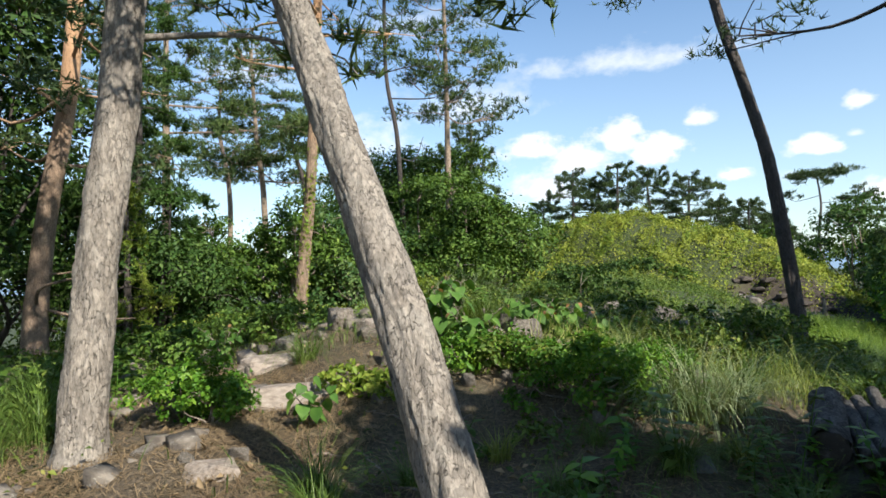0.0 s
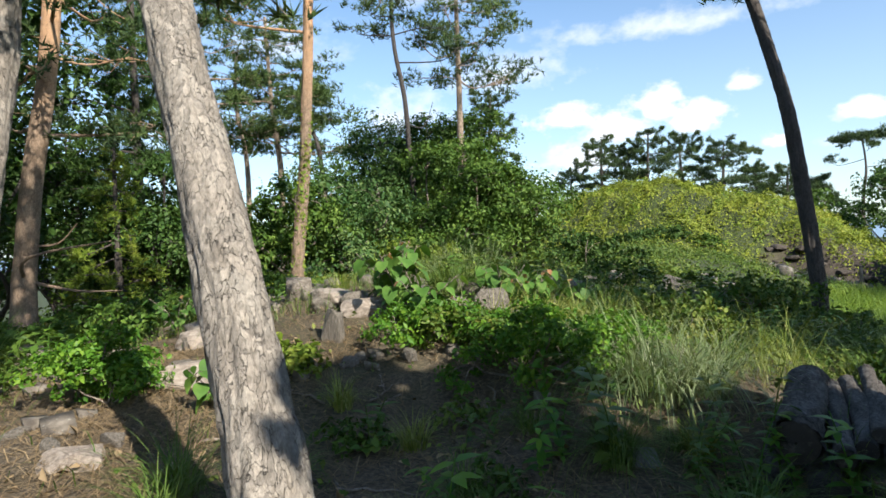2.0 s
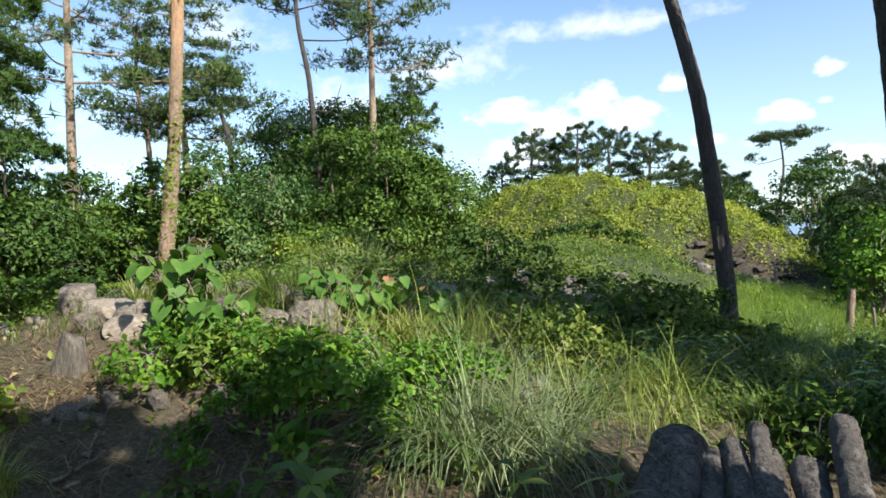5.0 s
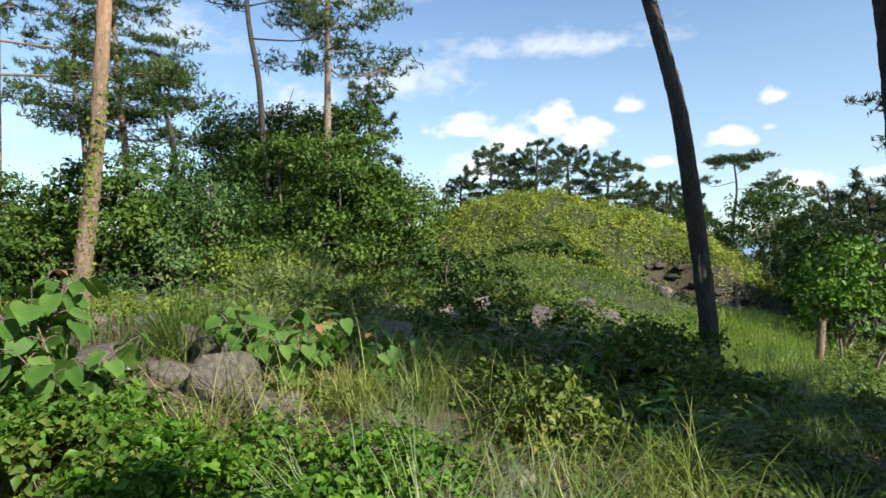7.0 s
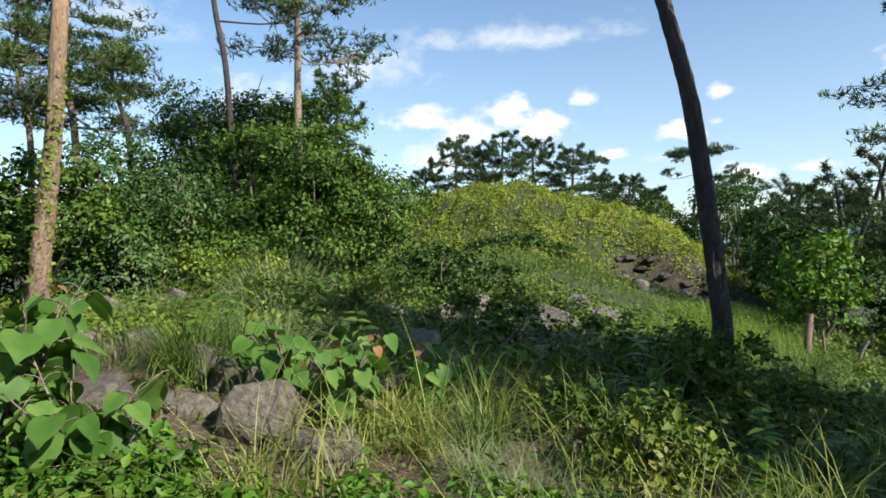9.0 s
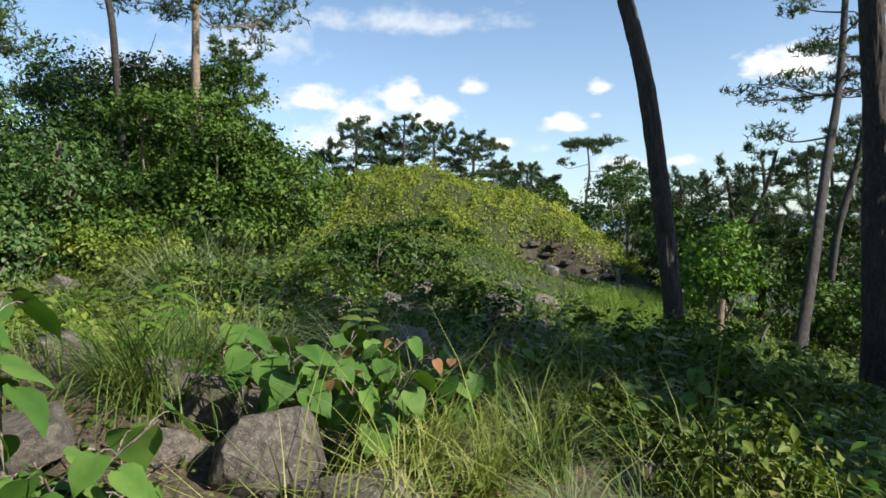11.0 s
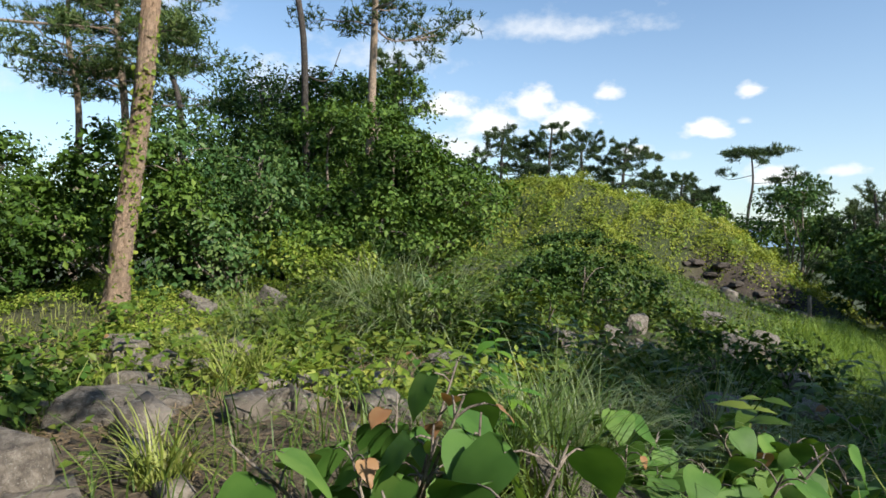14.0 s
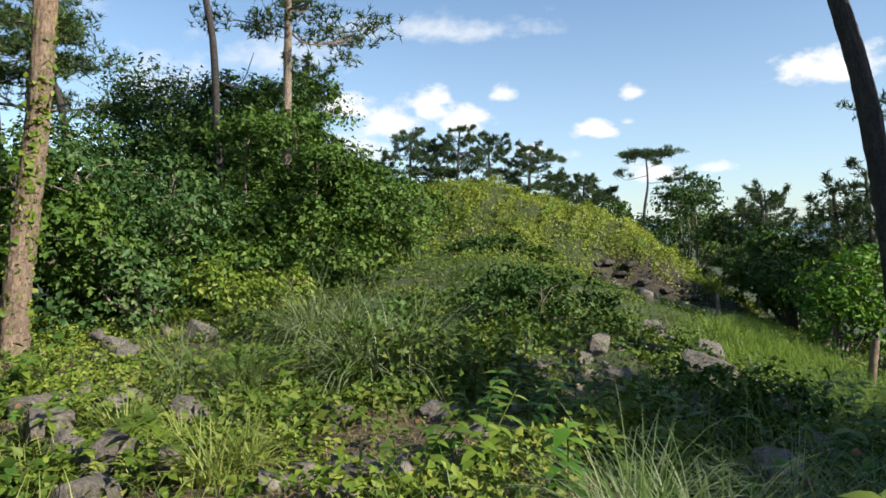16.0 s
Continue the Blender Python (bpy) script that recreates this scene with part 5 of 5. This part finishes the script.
for k, (x, y, hgt, spr, cnt, size, mat) in enumerate([
        (-3.75, 4.55, 0.62, 0.42, 4200, 0.042, MAT_SHRUB), (-3.4, 4.4, 0.45, 0.3, 2600, 0.042, MAT_SHRUB), (-0.48, 5.75, 0.66, 0.58, 7500, 0.042, MAT_SHRUB), (-0.1, 6.3, 0.55, 0.5, 4200, 0.042, MAT_SHRUB), (-1.1, 6.2, 0.36, 0.4, 2200, 0.05, MAT_VINE_MID),
        (-5.0, 8.1, 0.6, 0.6, 2400, 0.07, MAT_LEAF), (-1.6, 6.3, 0.36, 0.45, 2600, 0.05, MAT_SHRUB), (1.3, 9.3, 0.34, 0.7, 3600, 0.06, MAT_VINE_MID), (1.7, 10.6, 0.45, 0.7, 3600, 0.06, MAT_LEAF), (-2.4, 12.6, 0.5, 0.9, 3000, 0.08, MAT_VINE_MID), (-0.4, 10.6, 0.45, 0.7, 3000, 0.06, MAT_LEAF),
        # last four: shrubs added on the mound to stand for a shadow band
        (-1.2, 15.4, 0.6, 1.1, 3500, 0.09, MAT_LEAF_DARK), (-5.4, 16.8, 0.9, 1.1, 4000, 0.09, MAT_VINE_LIT), (-7.0, 9.2, 0.7, 0.8, 2500, 0.08, MAT_LEAF), (-6.4, 7.2, 0.5, 0.6, 2000, 0.07, MAT_LEAF), (-2.45, 5.3, 0.34, 0.26, 700, 0.07, MAT_VINE_LIT), (0.75, 7.9, 0.34, 0.5, 2200, 0.055, MAT_VINE_MID), (-0.35, 4.2, 0.2, 0.16, 260, 0.055, MAT_LEAF), (-0.1, 3.6, 0.16, 0.14, 200, 0.05, MAT_LEAF), (-1.3, 4.4, 0.22, 0.2, 320, 0.055, MAT_LEAF), (0.95, 4.3, 0.2, 0.15, 220, 0.05, MAT_LEAF), (-0.75, 5.0, 0.18, 0.18, 260, 0.05, MAT_VINE_MID), (2.6, 6.6, 0.4, 0.4, 1200, 0.06, MAT_LEAF), (3.4, 6.4, 0.5, 0.5, 1500, 0.07, MAT_LEAF), (3.6, 8.3, 0.4, 0.5, 1500, 0.07, MAT_LEAF), (4.6, 8.8, 0.45, 0.6, 1800, 0.07, MAT_LEAF), (5.6, 11.0, 0.5, 0.7, 2000, 0.08, MAT_LEAF), (2.2, 9.4, 0.4, 0.6, 1800, 0.07, MAT_VINE_MID), (-1.3, 34.5, 0.6, 0.8, 1500, 0.14, MAT_LEAF_DARK), (-0.2, 34.7, 0.5, 0.8, 1500, 0.14, MAT_LEAF_DARK), (0.9, 34.9, 0.5, 0.7, 1400, 0.14, MAT_LEAF_DARK), (2.4, 35.0, 0.7, 0.7, 1400, 0.14, MAT_LEAF)]):
    shrub(x, y, hgt, spr, cnt, size, mat, 500 + k, "bright green leafy shrub" if mat == MAT_SHRUB else "low leafy shrub; the row on the mound stands for a shadow")


# ---- upright weeds ----
def weed_parts(seed, hgt, pairs, size, material):
    """A weed: one stem with pointed leaves in opposite pairs."""
    r = np.random.default_rng(seed)
    top = np.array([0.12 * r.standard_normal(), 0.12 * r.standard_normal(), hgt])
    path = spline([np.array([0, 0, -0.03]), top * [0.3, 0.3, 0.5], top], 10)
    pts, way = [], []
    for k in range(pairs):
        s = 0.15 + 0.85 * k / pairs
        p = path[min(9, int(s * 9))]
        for q in (0.0, 3.14):
            a = 1.57 * k + q + 0.3 * r.standard_normal()
            pts.append(p)
            way.append([math.cos(a), math.sin(a), 0.25 - 0.5 * r.random()])
    pts, d = np.array(pts), unit(np.array(way))
    side = unit(np.cross(d, [0, 0, 1.0]))
    n = np.cross(side, d)
    s = (size * (0.6 + 0.7 * r.random(len(pts))))[:, None]
    rows = []
    for u, w, z in ((0.0, 0.03, 0.0), (0.3, 0.2, 0.05), (0.6, 0.17, 0.02), (1.0, 0.005, -0.12)):
        c = pts + d * s * u + n * s * z
        rows += [c - side * s * w, c + side * s * w]
    v = np.stack(rows, 1).reshape(-1, 3)
    i = np.arange(len(pts))[:, None] * 8
    f = np.concatenate([i + [2 * k, 2 * k + 1, 2 * k + 3, 2 * k + 2] for k in range(3)], 0)
    return mesh_of("stem", *tube(path, np.linspace(0.005, 0.002, 10), 5), material), mesh_of("foliage", v, f, material)


WEEDS = [weed_parts(450, 0.34, 9, 0.10, MAT_VINE_LIT), weed_parts(451, 0.45, 12, 0.11, MAT_SHRUB), weed_parts(452, 0.26, 7, 0.09, MAT_VINE_MID), weed_parts(453, 0.52, 13, 0.12, MAT_VINE_MID), weed_parts(454, 0.38, 10, 0.12, MAT_VINE_LIT)]
rw = np.random.default_rng(46)
weed_spots = [(-7.5 + 6.5 * rw.random(), 8.8 + 5.5 * rw.random(), int(rw.choice([0, 0, 2, 4]))) for _ in range(80)] + [(-2.6 + 5.0 * rw.random(), 7.9 + 5.0 * rw.random(), int(rw.choice([1, 2, 3, 3]))) for _ in range(70)] + [(0.6 + 4.5 * rw.random(), 6.4 + 6.5 * rw.random(), int(rw.choice([1, 2, 3]))) for _ in range(40)] + [(-6.5 + 2.0 * rw.random(), 4.0 + 5.0 * rw.random(), int(rw.choice([1, 2, 3]))) for _ in range(22)] + [(-1.9 + 3.0 * rw.random(), 3.4 + 2.4 * rw.random(), int(rw.choice([2, 2, 1]))) for _ in range(16)]
weed_spots += [(-0.7 + 3.2 * rw.random(), 2.7 + 2.4 * rw.random(), int(rw.choice([1, 2, 2, 3]))) for _ in range(46)]
for x, y, kind in weed_spots:
    ob = empty("weed", on(x, y), "yellow-green upright weed with pointed leaves" if kind in (0, 4) else "green upright weed with pointed leaves", "weed", "upright weeds")
    s = 0.7 + 0.6 * rw.random()
    ob.rotation_euler, ob.scale = (0.15 * rw.standard_normal(), 0.15 * rw.standard_normal(), 6.28 * rw.random()), (s, s, s)
    child("stem", WEEDS[kind][0], ob)
    child("foliage", WEEDS[kind][1], ob)


# ---- big-leaved saplings ----
def heart_leaf_mesh(name, material):
    """A broad heart-shaped leaf, one unit long, cupped along its midrib."""
    half = [(0.0, 0.0), (-0.10, 0.20), (-0.02, 0.38), (0.16, 0.45), (0.40, 0.42), (0.62, 0.30), (0.82, 0.13), (1.0, 0.0)]
    v, f = [], []
    for u, w in half:
        v += [(u if w else u, 0.0, 0.06 * math.sin(u * 3) - 0.16 * u * u), (u, w, 0.10 * w - 0.16 * u * u + 0.03 * math.sin(9 * u)), (u, -w, 0.10 * w - 0.16 * u * u - 0.03 * math.sin(8 * u))]
    for k in range(len(half) - 1):
        a, b = 3 * k, 3 * k + 3
        f += [(a, b, b + 1, a + 1), (a, a + 2, b + 2, b)]
    return mesh_of(name, np.array(v), np.array(f), material)


LEAF_GREEN, LEAF_RED = heart_leaf_mesh("leaf", MAT_BIG_LEAF), heart_leaf_mesh("leaf", MAT_RED_LEAF)


def sapling(x, y, hgt, stems, per, size, seed, spread=0.35, label="sapling with broad heart-shaped green leaves", top=None):
    r = np.random.default_rng(seed)
    at = on(x, y)
    size, per = size * 0.82, per + 2
    plant = empty("sapling", at, label, "sapling", "big-leaved saplings")
    for s in range(stems):
        wood = []
        a = 6.283 * s / stems + r.random()
        tip = np.array([math.cos(a) * spread * (0.4 + 0.7 * r.random()), math.sin(a) * spread * (0.4 + 0.7 * r.random()), hgt * (0.65 + 0.4 * r.random())])
        path = spline([np.array([0, 0, -0.05]), tip * [0.3, 0.3, 0.5], tip], 10)
        wood.append(tube(path, np.linspace(0.008, 0.003, 10), 6))
        for k in range(per):
            i = 3 + int(6 * (k + r.random() * 0.6) / per)
            ang = 2.4 * k + a + 0.4 * r.standard_normal()
            d = np.array([math.cos(ang), math.sin(ang), 0.35])
            foot = path[min(i, 9)]
            end = foot + d * size * (0.35 + 0.4 * r.random())
            wood.append(tube(spline([foot, (foot + end) / 2 + [0, 0, 0.02], end], 4), np.linspace(0.0035, 0.002, 4), 4))
            young = i >= 8 and r.random() < 0.28
            sz = size * (0.75 + 0.5 * r.random()) * (0.45 if young else 1.0)
            ob = new("leaf", LEAF_RED if young else LEAF_GREEN)
            ob.parent = plant
            ob.matrix_basis = Matrix.LocRotScale(Vector(end.tolist()), Euler((0.35 * r.standard_normal(), 0.35 + 0.75 * r.random(), ang)), (sz, sz, sz))
        child("stem", mesh_of("stem", *join(wood), MAT_TWIG), plant, "thin reddish-brown stem")
    return plant


sapling(-2.2, 6.95, 0.72, 6, 8, 0.17, 601, 0.42)
sapling(-1.72, 6.6, 0.55, 5, 7, 0.17, 602, 0.36)
sapling(-0.45, 8.3, 0.45, 4, 7, 0.15, 603, 0.32)
sapling(-0.8, 7.62, 0.60, 4, 7, 0.17, 604, 0.26)
sapling(-1.15, 7.68, 0.62, 4, 7, 0.17, 605, 0.26)
sapling(-2.0, 6.68, 0.92, 5, 8, 0.19, 606, 0.30, "sapling with broad green leaves and red young tips")
sapling(-1.65, 6.75, 0.36, 4, 6, 0.16, 607, 0.3, "sapling with broad green leaves and red young tips")
sapling(-2.55, 4.55, 0.42, 3, 6, 0.13, 608, 0.25)
sapling(-5.2, 7.0, 0.5, 5, 7, 0.12, 609, 0.4)
sapling(-0.85, 9.0, 0.4, 4, 6, 0.14, 610, 0.4)
sapling(-0.2, 9.0, 0.4, 4, 7, 0.15, 611, 0.4)
sapling(0.35, 9.6, 0.4, 4, 7, 0.14, 612, 0.4)
sapling(1.12, 10.05, 0.55, 4, 6, 0.16, 613, 0.3)
sapling(-6.1, 11.5, 0.32, 5, 7, 0.13, 614, 0.4)
sapling(-5.4, 9.6, 0.32, 5, 7, 0.13, 615, 0.4)
sapling(-2.6, 9.9, 0.25, 3, 5, 0.10, 616, 0.3)
sapling(-1.0, 11.6, 0.4, 4, 6, 0.13, 617, 0.4)
sapling(-3.5, 16.0, 0.6, 6, 8, 0.16, 618, 0.6)
sapling(-1.5, 7.98, 0.40, 5, 8, 0.15, 620, 0.4)
sapling(-0.95, 8.2, 0.42, 5, 8, 0.15, 621, 0.38)
sapling(1.6, 9.4, 0.5, 5, 7, 0.15, 622, 0.35)
sapling(0.9, 8.7, 0.42, 5, 7, 0.13, 623, 0.35)
sapling(0.2, 5.6, 0.25, 3, 5, 0.09, 619, 0.2)


# ---- stakes and dead sticks on the lower slope ----
def stake(x, y, hgt, lean, rad, label, mat, seed):
    r = np.random.default_rng(seed)
    p = on(x, y)
    ob = empty("stake", p, label, "stake", "stakes on the slope")
    path = spline([np.array([0, 0, -0.2]), np.array([lean * 0.4, 0, hgt * 0.5]), np.array([lean, 0, hgt])], 14)
    child("post", mesh_of("post", *tube(path, np.linspace(rad, rad * 0.8, 14), 12, 0.12, seed, 0.05), mat), ob)
    cap = path[-1] + np.stack([rad * 0.8 * np.cos(np.linspace(0, 6.283, 12, endpoint=False)), rad * 0.8 * np.sin(np.linspace(0, 6.283, 12, endpoint=False)), 0.01 * r.standard_normal(12)], 1)
    child("broken_top", mesh_of("broken_top", cap, np.arange(12)[None], MAT_WOOD_END, False), ob)


stake(6.7, 18.9, 1.15, 0.08, 0.09, "short reddish broken stump of a young pine", MAT_BARK_RED, 1)
stake(8.2, 19.8, 0.7, 0.3, 0.04, "thin leaning wooden stake", MAT_TWIG, 2)
stake(7.8, 20.4, 0.7, -0.05, 0.04, "thin pale wooden stake", MAT_TWIG, 3)
stake(7.2, 27.0, 0.9, -0.05, 0.07, "short pale stump below the rocks", MAT_TWIG, 4)


# ---- fallen twigs on the shaded soil ----
def fallen_twig(x, y, ln, turn, seed):
    r = np.random.default_rng(seed)
    d = np.array([math.cos(turn), math.sin(turn)])
    xy = np.array([x, y]) + np.linspace(-0.5, 0.5, 9)[:, None] * ln * d + 0.02 * r.standard_normal((9, 2))
    path = np.column_stack([xy, ground_height(xy[:, 0], xy[:, 1]) + 0.015])
    ob = new("fallen_twig", mesh_of("fallen_twig", *tube(path, np.linspace(0.011, 0.005, 9), 7), MAT_TWIG))
    tagged(ob, "dry grey twig lying on the soil", "twig", "fallen twigs")


rt = np.random.default_rng(77)
for k in range(34):
    fallen_twig(-2.2 + 4.2 * rt.random(), 2.6 + 3.4 * rt.random(), 0.2 + 0.5 * rt.random(), 3.14 * rt.random(), 700 + k)
